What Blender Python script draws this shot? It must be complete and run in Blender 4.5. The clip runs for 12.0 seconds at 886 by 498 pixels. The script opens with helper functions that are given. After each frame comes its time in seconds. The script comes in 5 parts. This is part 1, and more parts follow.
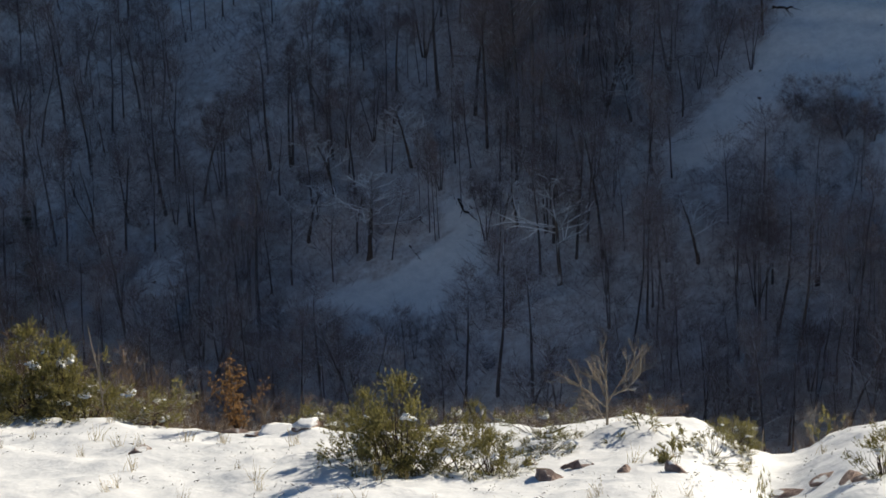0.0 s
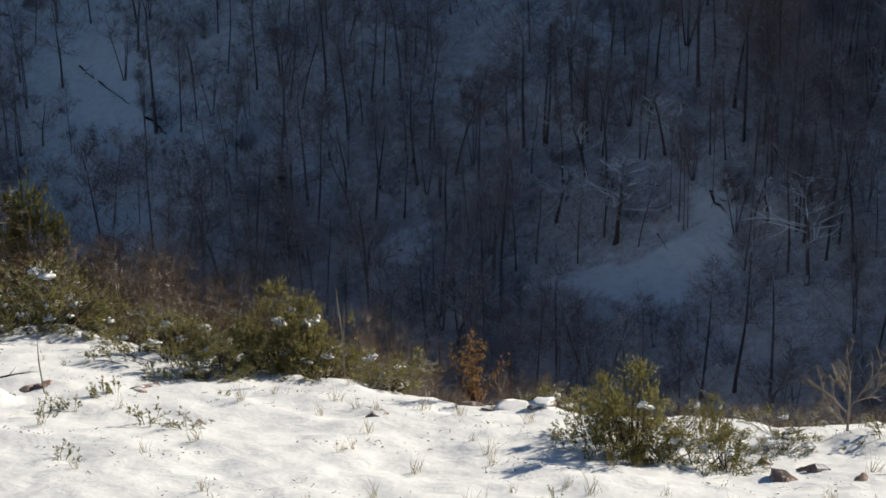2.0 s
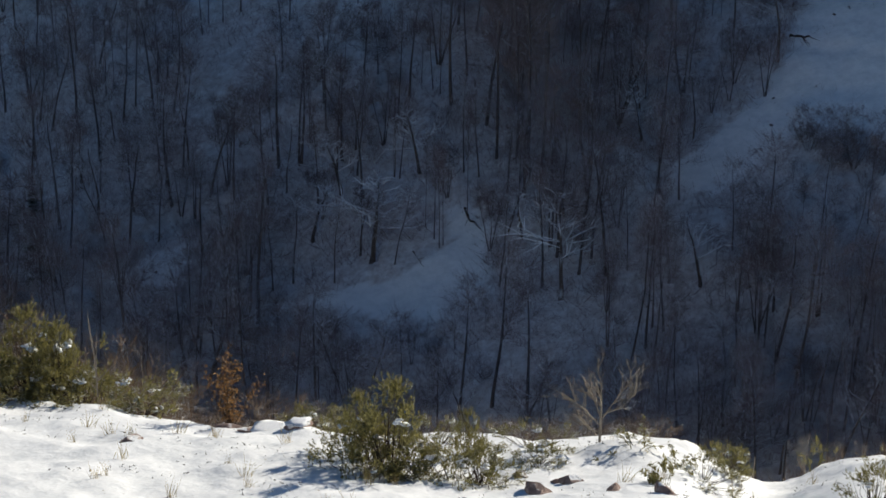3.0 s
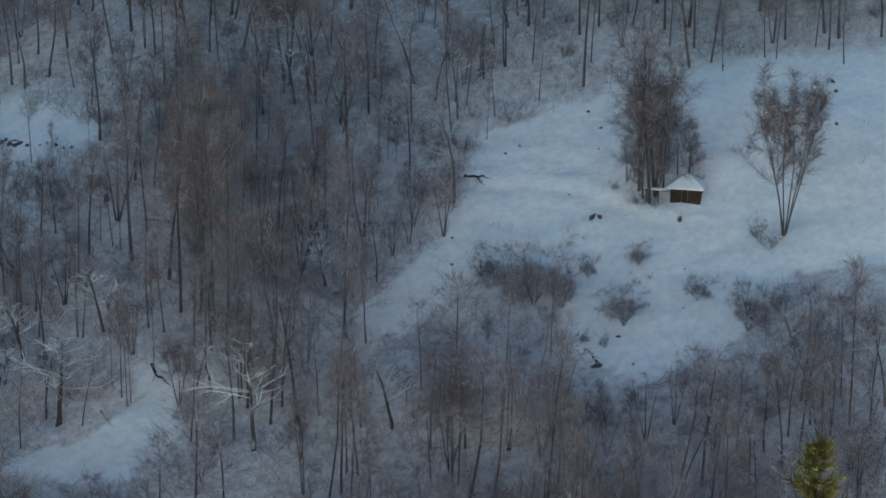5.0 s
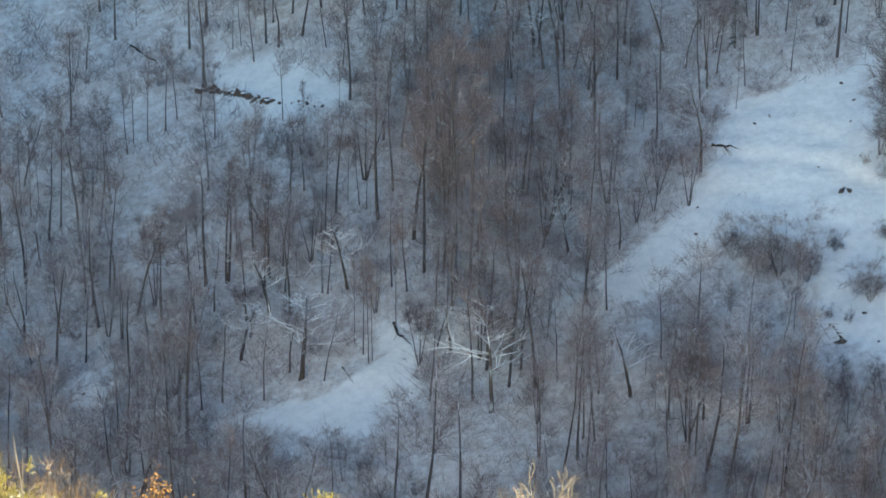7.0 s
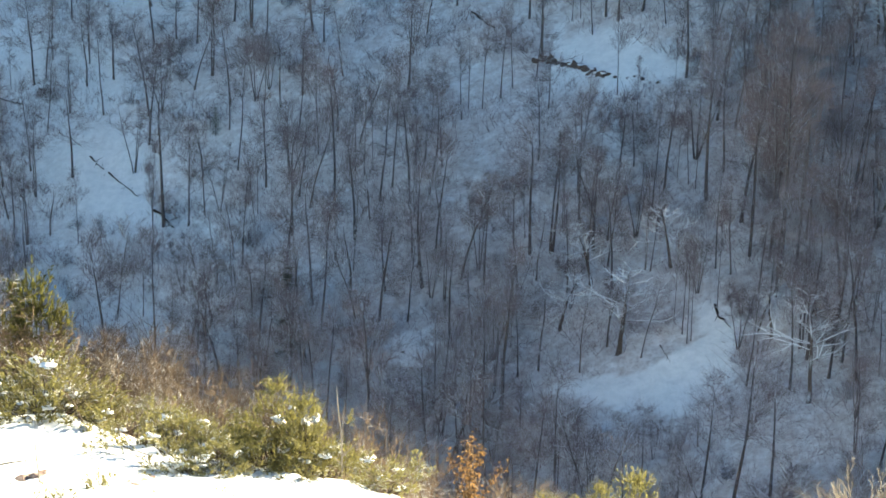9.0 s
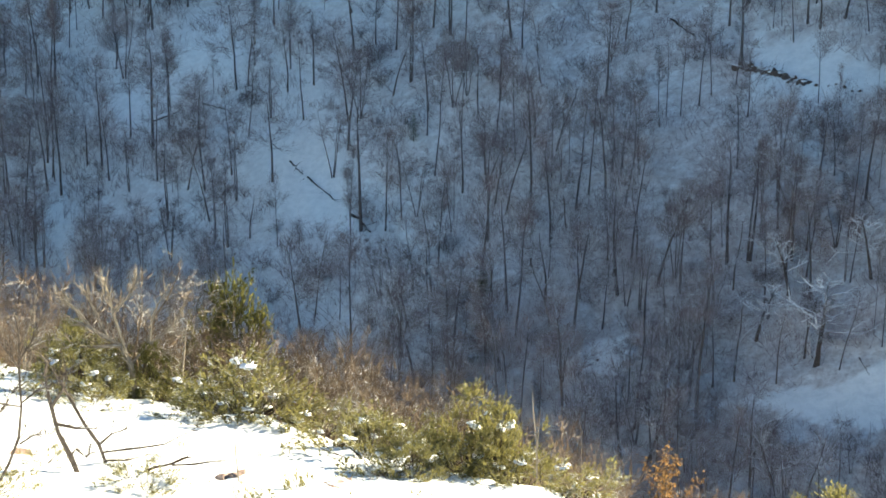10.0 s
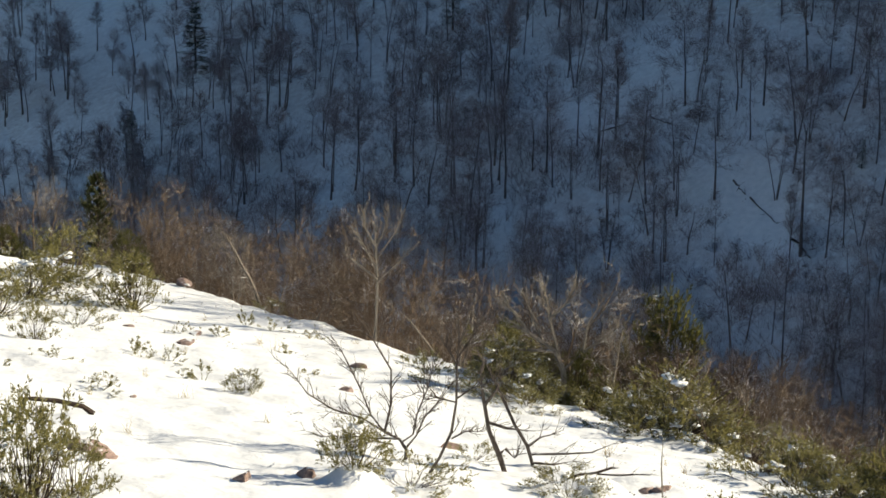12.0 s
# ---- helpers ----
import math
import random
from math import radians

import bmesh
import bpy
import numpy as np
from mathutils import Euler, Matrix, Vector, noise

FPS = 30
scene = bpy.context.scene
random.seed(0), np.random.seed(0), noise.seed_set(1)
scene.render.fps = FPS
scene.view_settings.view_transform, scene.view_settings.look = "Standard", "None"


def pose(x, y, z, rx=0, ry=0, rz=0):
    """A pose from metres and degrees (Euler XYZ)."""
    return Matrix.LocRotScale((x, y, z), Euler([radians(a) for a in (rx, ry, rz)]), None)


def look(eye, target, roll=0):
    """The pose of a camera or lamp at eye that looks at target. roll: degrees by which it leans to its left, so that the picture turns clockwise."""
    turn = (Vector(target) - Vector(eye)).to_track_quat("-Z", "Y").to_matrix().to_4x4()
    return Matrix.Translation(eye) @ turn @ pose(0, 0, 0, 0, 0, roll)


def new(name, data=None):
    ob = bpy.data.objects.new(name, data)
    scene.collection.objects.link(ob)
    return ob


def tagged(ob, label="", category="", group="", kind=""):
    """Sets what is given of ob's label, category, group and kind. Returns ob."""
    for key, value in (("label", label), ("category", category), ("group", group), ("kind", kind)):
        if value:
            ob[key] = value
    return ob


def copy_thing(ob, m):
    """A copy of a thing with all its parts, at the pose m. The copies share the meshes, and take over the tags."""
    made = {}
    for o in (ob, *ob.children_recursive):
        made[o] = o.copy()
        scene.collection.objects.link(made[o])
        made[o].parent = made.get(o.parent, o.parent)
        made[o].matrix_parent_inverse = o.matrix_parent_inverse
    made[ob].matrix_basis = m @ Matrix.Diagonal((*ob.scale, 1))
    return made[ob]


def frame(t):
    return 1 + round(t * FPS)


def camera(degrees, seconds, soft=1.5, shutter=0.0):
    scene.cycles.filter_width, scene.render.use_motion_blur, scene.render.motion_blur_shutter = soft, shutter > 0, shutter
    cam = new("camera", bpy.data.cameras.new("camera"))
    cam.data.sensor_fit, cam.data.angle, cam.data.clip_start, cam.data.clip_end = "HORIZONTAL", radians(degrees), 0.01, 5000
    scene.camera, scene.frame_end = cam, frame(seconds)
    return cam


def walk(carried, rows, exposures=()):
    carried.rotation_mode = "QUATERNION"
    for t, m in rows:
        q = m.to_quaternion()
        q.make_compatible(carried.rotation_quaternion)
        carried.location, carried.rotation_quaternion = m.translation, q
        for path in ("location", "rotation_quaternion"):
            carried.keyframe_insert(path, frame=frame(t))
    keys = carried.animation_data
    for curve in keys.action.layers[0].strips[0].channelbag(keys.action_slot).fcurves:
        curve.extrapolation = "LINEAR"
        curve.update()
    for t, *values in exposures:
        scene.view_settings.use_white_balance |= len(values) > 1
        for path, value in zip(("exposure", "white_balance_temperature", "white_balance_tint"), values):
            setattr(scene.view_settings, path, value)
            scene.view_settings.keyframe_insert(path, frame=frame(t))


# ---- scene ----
ARM = 0.5


def aim(t, yaw, pitch, roll):
    """A row of the pan: yaw to the right, pitch up, roll, in degrees. The camera is held at arm's length from the body it turns with."""
    a, b = radians(yaw), radians(pitch)
    eye = Vector((ARM * math.sin(a), ARM * (math.cos(a) - 1), 0))
    return t, look(eye, eye + Vector((math.sin(a) * math.cos(b), math.cos(a) * math.cos(b), math.sin(b))), roll)


cam = camera(24.96, 12.0, soft=1.65)
walk(cam, [aim(*row) for row in (
    (0, 5.762, -20.501, -2.249),
    (0.5, 3.414, -20.743, -1.994),
    (1, 1.195, -21.012, -1.288),
    (1.5, -0.889, -21.009, -0.701),
    (2, -1.751, -20.888, -0.369),
    (2.5, -0.012, -20.647, 0.06),
    (3, 5.659, -20.285, 1.198),
    (3.5, 11.473, -18.779, 1.68),
    (3.7, 13.097, -17.835, 2.05),
    (4.5, 15.500, -16.000, 1.300),
    (5.3, 14.378, -15.89, 0.531),
    (5.5, 13.901, -15.876, 0.448),
    (6, 12.303, -15.873, 0.334),
    (6.5, 10.147, -16.248, 0.392),
    (7, 7.761, -16.98, 0.702),
    (7.2, 6.816, -17.276, 0.85),
    (8.8, -0.854, -17.928, 1.93),
    (9, -1.916, -17.924, 1.716),
    (9.5, -4.872, -17.959, 0.999),
    (10, -7.78, -17.847, 0.667),
    (10.5, -10.65, -17.723, 0.605),
    (11, -13.617, -17.687, 1.044),
    (11.5, -17.032, -17.709, 1.261),
    (12, -20.828, -17.627, 1.131),
)], exposures=(
    (0, 0.2, 6300, 8), (2.5, 0.18, 6250, 8), (3.4, 0.24, 5850, 7), (5.3, 2.1, 7950, 0), (7.2, 2.56, 7850, 0), (9.0, 2.4, 7150, -1), (10.0, 2.12, 6980, -1), (11.0, 1.55, 6800, 0), (11.5, 1.28, 6700, 2), (12.0, 0.68, 6600, 5),
))

# ---- world and sun ----
SUN_AZ, SUN_EL = 50.0, 22.0
world = bpy.data.worlds.new("winter_sky")
scene.world = world
world.use_nodes = True
wn = world.node_tree
sky = wn.nodes.new("ShaderNodeTexSky")
sky.sky_type, sky.sun_disc = "NISHITA", False
sky.sun_elevation, sky.sun_rotation = radians(SUN_EL), radians(SUN_AZ)
sky.air_density, sky.dust_density, sky.ozone_density = 1.0, 0.1, 1.8
sky.altitude = 1500
back = wn.nodes["Background"]
back.inputs["Strength"].default_value = 0.052
# the deep blue of clear mountain air
clear_air = wn.nodes.new("ShaderNodeMix")
clear_air.data_type, clear_air.blend_type = "RGBA", "MULTIPLY"
clear_air.inputs["Factor"].default_value = 1.0
clear_air.inputs[7].default_value = (0.83, 0.985, 1.08, 1)
wn.links.new(sky.outputs["Color"], clear_air.inputs[6])
wn.links.new(clear_air.outputs[2], back.inputs["Color"])
sun_data = bpy.data.lights.new("sun", "SUN")
sun_data.energy, sun_data.angle, sun_data.color = 5.2, radians(0.6), (1.0, 0.875, 0.70)
sun = new("sun", sun_data)
a, b = radians(SUN_AZ), radians(SUN_EL)
sun.matrix_world = look((math.sin(a) * math.cos(b) * 50, math.cos(a) * math.cos(b) * 50, math.sin(b) * 50), (0, 0, 0))


# ---- materials ----
def material(name):
    m = bpy.data.materials.new(name)
    m.use_nodes = True
    return m, m.node_tree.nodes, m.node_tree.links, m.node_tree.nodes["Principled BSDF"]


def ramp(nodes, links, source, stops):
    r = nodes.new("ShaderNodeValToRGB")
    while len(r.color_ramp.elements) < len(stops):
        r.color_ramp.elements.new(0.5)
    for e, (p, c) in zip(r.color_ramp.elements, stops):
        e.position, e.color = p, (*c, 1)
    links.new(source, r.inputs[0])
    return r.outputs["Color"]


def noise_tex(nodes, links, scale, detail=4.0, rough=0.55, coords=None):
    n = nodes.new("ShaderNodeTexNoise")
    n.inputs["Scale"].default_value, n.inputs["Detail"].default_value, n.inputs["Roughness"].default_value = scale, detail, rough
    if coords is None:
        coords = nodes.new("ShaderNodeTexCoord").outputs["Object"]
    links.new(coords, n.inputs["Vector"])
    return n.outputs["Fac"]


def mix(nodes, links, fac, c1, c2):
    n = nodes.new("ShaderNodeMix")
    n.data_type = "RGBA"
    for s, v in (("Factor", fac), ("A", c1), ("B", c2)):
        i = [k for k in n.inputs if k.name == s and k.enabled][0]
        if isinstance(v, tuple):
            i.default_value = (*v, 1)
        elif isinstance(v, float):
            i.default_value = v
        else:
            links.new(v, i)
    return [o for o in n.outputs if o.enabled][0]


def bump(nodes, links, bsdf, height_out, strength, distance):
    n = nodes.new("ShaderNodeBump")
    n.inputs["Strength"].default_value, n.inputs["Distance"].default_value = strength, distance
    links.new(height_out, n.inputs["Height"])
    links.new(n.outputs["Normal"], bsdf.inputs["Normal"])


def snow_mask(nodes, links, low, high, scale):
    """1 where a surface faces up and snow has stayed on it."""
    g = nodes.new("ShaderNodeNewGeometry")
    sep = nodes.new("ShaderNodeSeparateXYZ")
    links.new(g.outputs["Normal"], sep.inputs[0])
    n = noise_tex(nodes, links, scale, 2.0, 0.5, g.outputs["Position"])
    add = nodes.new("ShaderNodeMath")
    add.operation = "ADD"
    links.new(sep.outputs["Z"], add.inputs[0])
    links.new(n, add.inputs[1])
    r = nodes.new("ShaderNodeMapRange")
    r.inputs["From Min"].default_value, r.inputs["From Max"].default_value = low, high
    links.new(add.outputs[0], r.inputs["Value"])
    return r.outputs["Result"]


def make_snow():
    m, n, l, b = material("snow")
    pos = n.new("ShaderNodeTexCoord").outputs["Object"]
    big = noise_tex(n, l, 0.35, 4, 0.5, pos)
    fine = noise_tex(n, l, 5.0, 5, 0.6, pos)
    thin = ramp(n, l, noise_tex(n, l, 1.1, 5, 0.65, pos), [(0.36, (0.68, 0.70, 0.72)), (0.6, (0.88, 0.89, 0.90))])
    base = mix(n, l, 0.55, ramp(n, l, big, [(0.3, (0.80, 0.82, 0.845)), (0.7, (0.91, 0.92, 0.93))]), thin)
    # grass tips and needles that poke through
    speck = noise_tex(n, l, 7.0, 6, 0.7, pos)
    mask = ramp(n, l, speck, [(0.66, (0, 0, 0)), (0.72, (1, 1, 1))])
    open_ground = mix(n, l, mask, base, (0.30, 0.25, 0.18))
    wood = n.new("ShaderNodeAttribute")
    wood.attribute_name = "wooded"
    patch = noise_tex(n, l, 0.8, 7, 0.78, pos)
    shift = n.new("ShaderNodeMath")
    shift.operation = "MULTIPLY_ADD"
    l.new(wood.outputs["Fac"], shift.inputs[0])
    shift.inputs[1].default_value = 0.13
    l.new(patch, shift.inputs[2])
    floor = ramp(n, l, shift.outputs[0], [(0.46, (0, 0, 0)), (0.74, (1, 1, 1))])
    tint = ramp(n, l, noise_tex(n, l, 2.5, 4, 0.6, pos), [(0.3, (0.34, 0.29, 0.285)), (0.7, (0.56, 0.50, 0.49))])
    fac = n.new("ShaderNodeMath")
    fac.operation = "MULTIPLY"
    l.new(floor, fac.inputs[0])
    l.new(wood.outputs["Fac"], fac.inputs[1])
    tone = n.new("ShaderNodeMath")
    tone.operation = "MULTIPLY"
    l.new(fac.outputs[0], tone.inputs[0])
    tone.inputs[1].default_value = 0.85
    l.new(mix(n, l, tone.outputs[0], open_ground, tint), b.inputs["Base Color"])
    b.inputs["Roughness"].default_value = 0.75
    b.inputs["Specular IOR Level"].default_value = 0.2
    add = n.new("ShaderNodeMath")
    add.operation = "MULTIPLY_ADD"
    l.new(fine, add.inputs[0])
    add.inputs[1].default_value = 0.35
    l.new(noise_tex(n, l, 1.3, 3, 0.5, pos), add.inputs[2])
    bump(n, l, b, add.outputs[0], 0.65, 0.1)
    return m


def make_plain_snow():
    m, n, l, b = material("clump_snow")
    l.new(ramp(n, l, noise_tex(n, l, 9.0), [(0.3, (0.78, 0.80, 0.84)), (0.7, (0.88, 0.89, 0.9))]), b.inputs["Base Color"])
    b.inputs["Roughness"].default_value = 0.8
    bump(n, l, b, noise_tex(n, l, 25.0), 0.5, 0.02)
    return m


def make_bark(name, dark, light, low=1.25, high=1.45, scale=1.2):
    m, n, l, b = material(name)
    info = n.new("ShaderNodeObjectInfo")
    grain = noise_tex(n, l, 6.0, 5, 0.65)
    col = ramp(n, l, grain, [(0.3, dark), (0.75, light)])
    vary = ramp(n, l, info.outputs["Random"], [(0.0, (0.72, 0.70, 0.71)), (0.5, (0.95, 0.93, 0.92)), (1.0, (1.06, 1.03, 1.0))])
    mul = n.new("ShaderNodeMix")
    mul.data_type, mul.blend_type = "RGBA", "MULTIPLY"
    mul.inputs["Factor"].default_value = 1.0
    l.new(col, mul.inputs[6])
    l.new(vary, mul.inputs[7])
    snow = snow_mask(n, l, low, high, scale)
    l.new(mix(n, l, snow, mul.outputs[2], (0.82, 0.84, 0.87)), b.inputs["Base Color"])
    b.inputs["Roughness"].default_value = 0.9
    b.inputs["Specular IOR Level"].default_value = 0.15
    bump(n, l, b, grain, 0.6, 0.03)
    return m


def make_leafy(name, dark, light, low, high, scale):
    m, n, l, b = material(name)
    g = n.new("ShaderNodeNewGeometry")
    col = ramp(n, l, g.outputs["Random Per Island"], [(0.0, dark), (0.6, light), (1.0, (light[0] * 1.3, light[1] * 1.25, light[2]))])
    snow = snow_mask(n, l, low, high, scale)
    l.new(mix(n, l, snow, col, (0.85, 0.86, 0.88)), b.inputs["Base Color"])
    b.inputs["Roughness"].default_value = 0.7
    b.inputs["Specular IOR Level"].default_value = 0.25
    # thin leaves let some light through
    thin, blend = n.new("ShaderNodeBsdfTranslucent"), n.new("ShaderNodeMixShader")
    l.new(col, thin.inputs["Color"])
    blend.inputs["Fac"].default_value = 0.42
    l.new(b.outputs[0], blend.inputs[1])
    l.new(thin.outputs[0], blend.inputs[2])
    l.new(blend.outputs[0], n["Material Output"].inputs["Surface"])
    return m


def make_rock(tone):
    m, n, l, b = material("field_stone")
    grain = noise_tex(n, l, 9.0, 6, 0.65)
    col = ramp(n, l, grain, [(p, tuple(c * tone for c in q)) for p, q in ((0.3, (0.075, 0.05, 0.042)), (0.55, (0.165, 0.115, 0.095)), (0.8, (0.28, 0.225, 0.195)))])
    snow = snow_mask(n, l, 1.48, 1.56, 3.0)
    l.new(mix(n, l, snow, col, (0.86, 0.87, 0.88)), b.inputs["Base Color"])
    b.inputs["Roughness"].default_value = 0.85
    bump(n, l, b, grain, 0.9, 0.04)
    return m


SNOW = make_snow()
CLUMP = make_plain_snow()
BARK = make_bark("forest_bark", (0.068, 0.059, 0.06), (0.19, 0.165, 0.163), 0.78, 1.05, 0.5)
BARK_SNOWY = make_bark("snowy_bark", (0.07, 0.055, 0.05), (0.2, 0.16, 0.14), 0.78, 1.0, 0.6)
# Snow flecks on the twigs; their raised tone also stands in for valley haze.
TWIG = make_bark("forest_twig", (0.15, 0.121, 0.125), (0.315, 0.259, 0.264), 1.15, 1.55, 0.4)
PALE = make_bark("pale_dry_wood", (0.16, 0.14, 0.115), (0.40, 0.355, 0.295), 1.4, 1.6, 3.0)
BROWN = make_bark("brush_twig", (0.115, 0.086, 0.061), (0.275, 0.208, 0.15), 1.42, 1.6, 2.5)
STEM = make_bark("young_bark", (0.06, 0.05, 0.042), (0.18, 0.15, 0.125), 1.4, 1.6, 3.0)
DARK = make_bark("dark_wet_wood", (0.03, 0.022, 0.018), (0.09, 0.065, 0.05), 1.45, 1.6, 2.0)
JUNIPER = make_leafy("juniper_needles", (0.08, 0.075, 0.032), (0.262, 0.24, 0.098), 1.36, 1.44, 3.0)
EVERGREEN = make_leafy("evergreen_sprays", (0.042, 0.046, 0.017), (0.14, 0.135, 0.045), 1.6, 1.75, 2.0)
PINE = make_leafy("pine_needles", (0.035, 0.042, 0.016), (0.11, 0.115, 0.04), 1.6, 1.8, 1.0)
SNOWPINE = make_leafy("snowy_needles", (0.03, 0.036, 0.026), (0.075, 0.08, 0.052), 0.4, 0.75, 1.3)
OAKLEAF = make_leafy("dry_oak_leaves", (0.11, 0.06, 0.027), (0.26, 0.15, 0.065), 1.7, 1.9, 2.0)
GRASS = make_leafy("dry_grass", (0.25, 0.19, 0.09), (0.5, 0.42, 0.24), 3.0, 3.2, 1.0)
ROCK = make_rock(1.8)
DARKROCK = make_rock(0.75)


# ---- terrain ----
# open snow among the trees, and thinner stands, as outlines on the plan
CLEARINGS = (
    ((40.6, 185.8), (45.8, 188.0), (51.5, 191.7), (55.1, 196.5), (57.8, 204.2), (68.0, 204.1), (76.2, 205.4), (83.2, 203.1), (98.1, 196.9), (104.9, 193.1), (91.0, 164.2), (81.0, 169.9), (70.5, 163.2), (63.0, 163.6), (58.9, 169.6), (60.1, 175.2), (52.5, 184.5), (44.6, 180.7), (40.6, 183.0)),
    ((4.1, 184.7), (8.4, 184.9), (14.4, 183.6), (19.7, 186.1), (19.2, 191.2), (21.9, 190.1), (23.1, 184.7), (20.8, 175.8), (16.3, 176.4)),
    ((-12.4, 197.4), (-6.9, 198.3), (-7.4, 192.4), (-11.3, 193.7)),
    ((-58.0, 248.7), (-51.2, 246.4), (-43.8, 233.0), (-40.6, 224.8), (-44.7, 228.0), (-52.8, 235.7)),
    ((-91.1, 252.3), (-86.4, 250.8), (-80.0, 239.5), (-83.4, 238.2)),
    ((5.0, 243.6), (12.9, 239.9), (19.4, 230.3), (18.9, 225.7), (4.4, 232.9)),
)
SPARSE = (
    ((-269.2, 391.0), (-192.5, 355.8), (-174.9, 316.1), (-231.9, 334.7)),
    ((-90.4, 287.2), (-77.4, 287.8), (-52.8, 272.0), (-40.9, 225.9), (-54.5, 234.1), (-68.8, 258.5), (-82.5, 263.4)),
    ((34.3, 191.5), (38.5, 189.1), (40.0, 180.1), (35.3, 179.5), (32.9, 184.0)),
)


def inside(x, y, poly):
    hit, j = False, len(poly) - 1
    for i in range(len(poly)):
        (xi, yi), (xj, yj) = poly[i], poly[j]
        if (yi > y) != (yj > y) and x < (xj - xi) * (y - yi) / (yj - yi) + xi:
            hit = not hit
        j = i
    return hit


def brow_at(az):
    return 31.9 + 0.0262 * min(max(6 - az, 0), 37) ** 2


def softplus(v):
    return v if v > 30 else math.log1p(math.exp(v))


def lie(x, y):
    """Height of the broad form of the ground."""
    d, az = math.hypot(x, y), math.degrees(math.atan2(x, y))
    near = -6 - 0.288 * y - 0.02 * x if y > 0 else -6 + 2.3 * (1 - math.exp(y / 8)) - 0.02 * x + 0.12 * min(0, y + 40)
    near -= 0.46 * 0.5 * softplus((d - brow_at(az)) / 0.5)
    if d > 20:
        near -= 0.7 * math.exp(-((az - 16.2) / 1.8) ** 2) - 0.12 * math.exp(-((az - 12) / 2.0) ** 2)
    far = 190 - 30 * softplus((190 - (-149 + 0.333 * x + 0.4 * y)) / 30) if y > -50 else -400
    return near, far


TRACK = (
    (55.1, 197.6),
    (58.9, 194.7),
    (64.0, 191.1),
    (68.1, 187.1),
    (71.5, 183.0),
    (76.3, 179.9),
)


def track_z(x, y):
    """A trodden track with a bank of pushed snow beside it."""
    if not (TRACK[0][0] - 3 < x < TRACK[-1][0] + 3 and 165 < y < 215):
        return 0.0
    best = 9.0
    for (ax, ay), (bx, by) in zip(TRACK, TRACK[1:]):
        dx, dy = bx - ax, by - ay
        u = min(max(((x - ax) * dx + (y - ay) * dy) / (dx * dx + dy * dy), 0), 1)
        side = (dx * (y - ay) - dy * (x - ax)) / math.hypot(dx, dy)
        d = math.copysign(math.hypot(x - ax - u * dx, y - ay - u * dy), side)
        best = d if abs(d) < abs(best) else best
    return -0.22 * math.exp(-(best / 0.7) ** 2) + 0.2 * math.exp(-((best - 1.3) / 0.6) ** 2)


# snow heaped against stones and shrubs: place, breadth, height
MOUNDS = (
    (-12.24, 27.82, 0.42, 0.34),
    (-9.12, 31.37, 0.52, 0.30),
    (-9.76, 31.03, 0.30, 0.16),
    (-33.19, 50.74, 0.70, 0.30),
    (-31.49, 51.63, 0.55, 0.28),
    (-30.43, 55.25, 0.40, 0.25),
    (0.88, 32.11, 0.50, 0.07),
    (-9.14, 39.82, 0.60, 0.25),
    (-3.02, 34.59, 0.50, 0.20),
    (-8.14, 38.94, 0.60, 0.22),
    (-9.86, 40.44, 0.50, 0.20),
    (5.94, 29.06, 0.60, 0.15),
)


def ground_z(x, y):
    near, far = lie(x, y)
    v = Vector((x, y, 0))
    if near > far:
        d = math.hypot(x, y)
        z = near + 0.12 * noise.noise(v * 0.45) + 0.085 * noise.noise(v * 1.3) + 0.045 * noise.noise(v * 3.2)
        over = d - brow_at(math.degrees(math.atan2(x, y)))
        if -5 < over < 4:
            # drifts along the brow
            edge = 1 - abs(over) / 5
            z += edge * (0.16 * noise.noise(v * 0.8 + Vector((7, 3, 0))) + 0.1 * abs(noise.noise(v * 2.1 + Vector((1, 8, 0)))))
        for mx, my, wide, high in MOUNDS:
            q = ((x - mx) ** 2 + (y - my) ** 2) / wide ** 2
            if q < 6:
                z += high * math.exp(-q * q * 0.7)
        return z
    z = far + 1.1 * noise.noise(v * 0.045) + 0.4 * noise.noise(v * 0.17) + 0.3 * noise.noise(v * 0.42) + 0.2 * noise.noise(v * 0.9 + Vector((4, 9, 0)))
    return max(z + track_z(x, y), near)


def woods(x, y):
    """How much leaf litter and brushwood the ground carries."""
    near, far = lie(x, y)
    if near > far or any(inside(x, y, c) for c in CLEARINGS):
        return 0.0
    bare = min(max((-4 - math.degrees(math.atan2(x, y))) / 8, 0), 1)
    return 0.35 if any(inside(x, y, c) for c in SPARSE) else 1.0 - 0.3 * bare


def mesh_of(name, verts, faces, mat, smooth=False):
    me = bpy.data.meshes.new(name)
    me.from_pydata(verts, [], faces)
    me.materials.append(mat)
    if smooth:
        me.polygons.foreach_set("use_smooth", [True] * len(me.polygons))
    me.update()
    return me


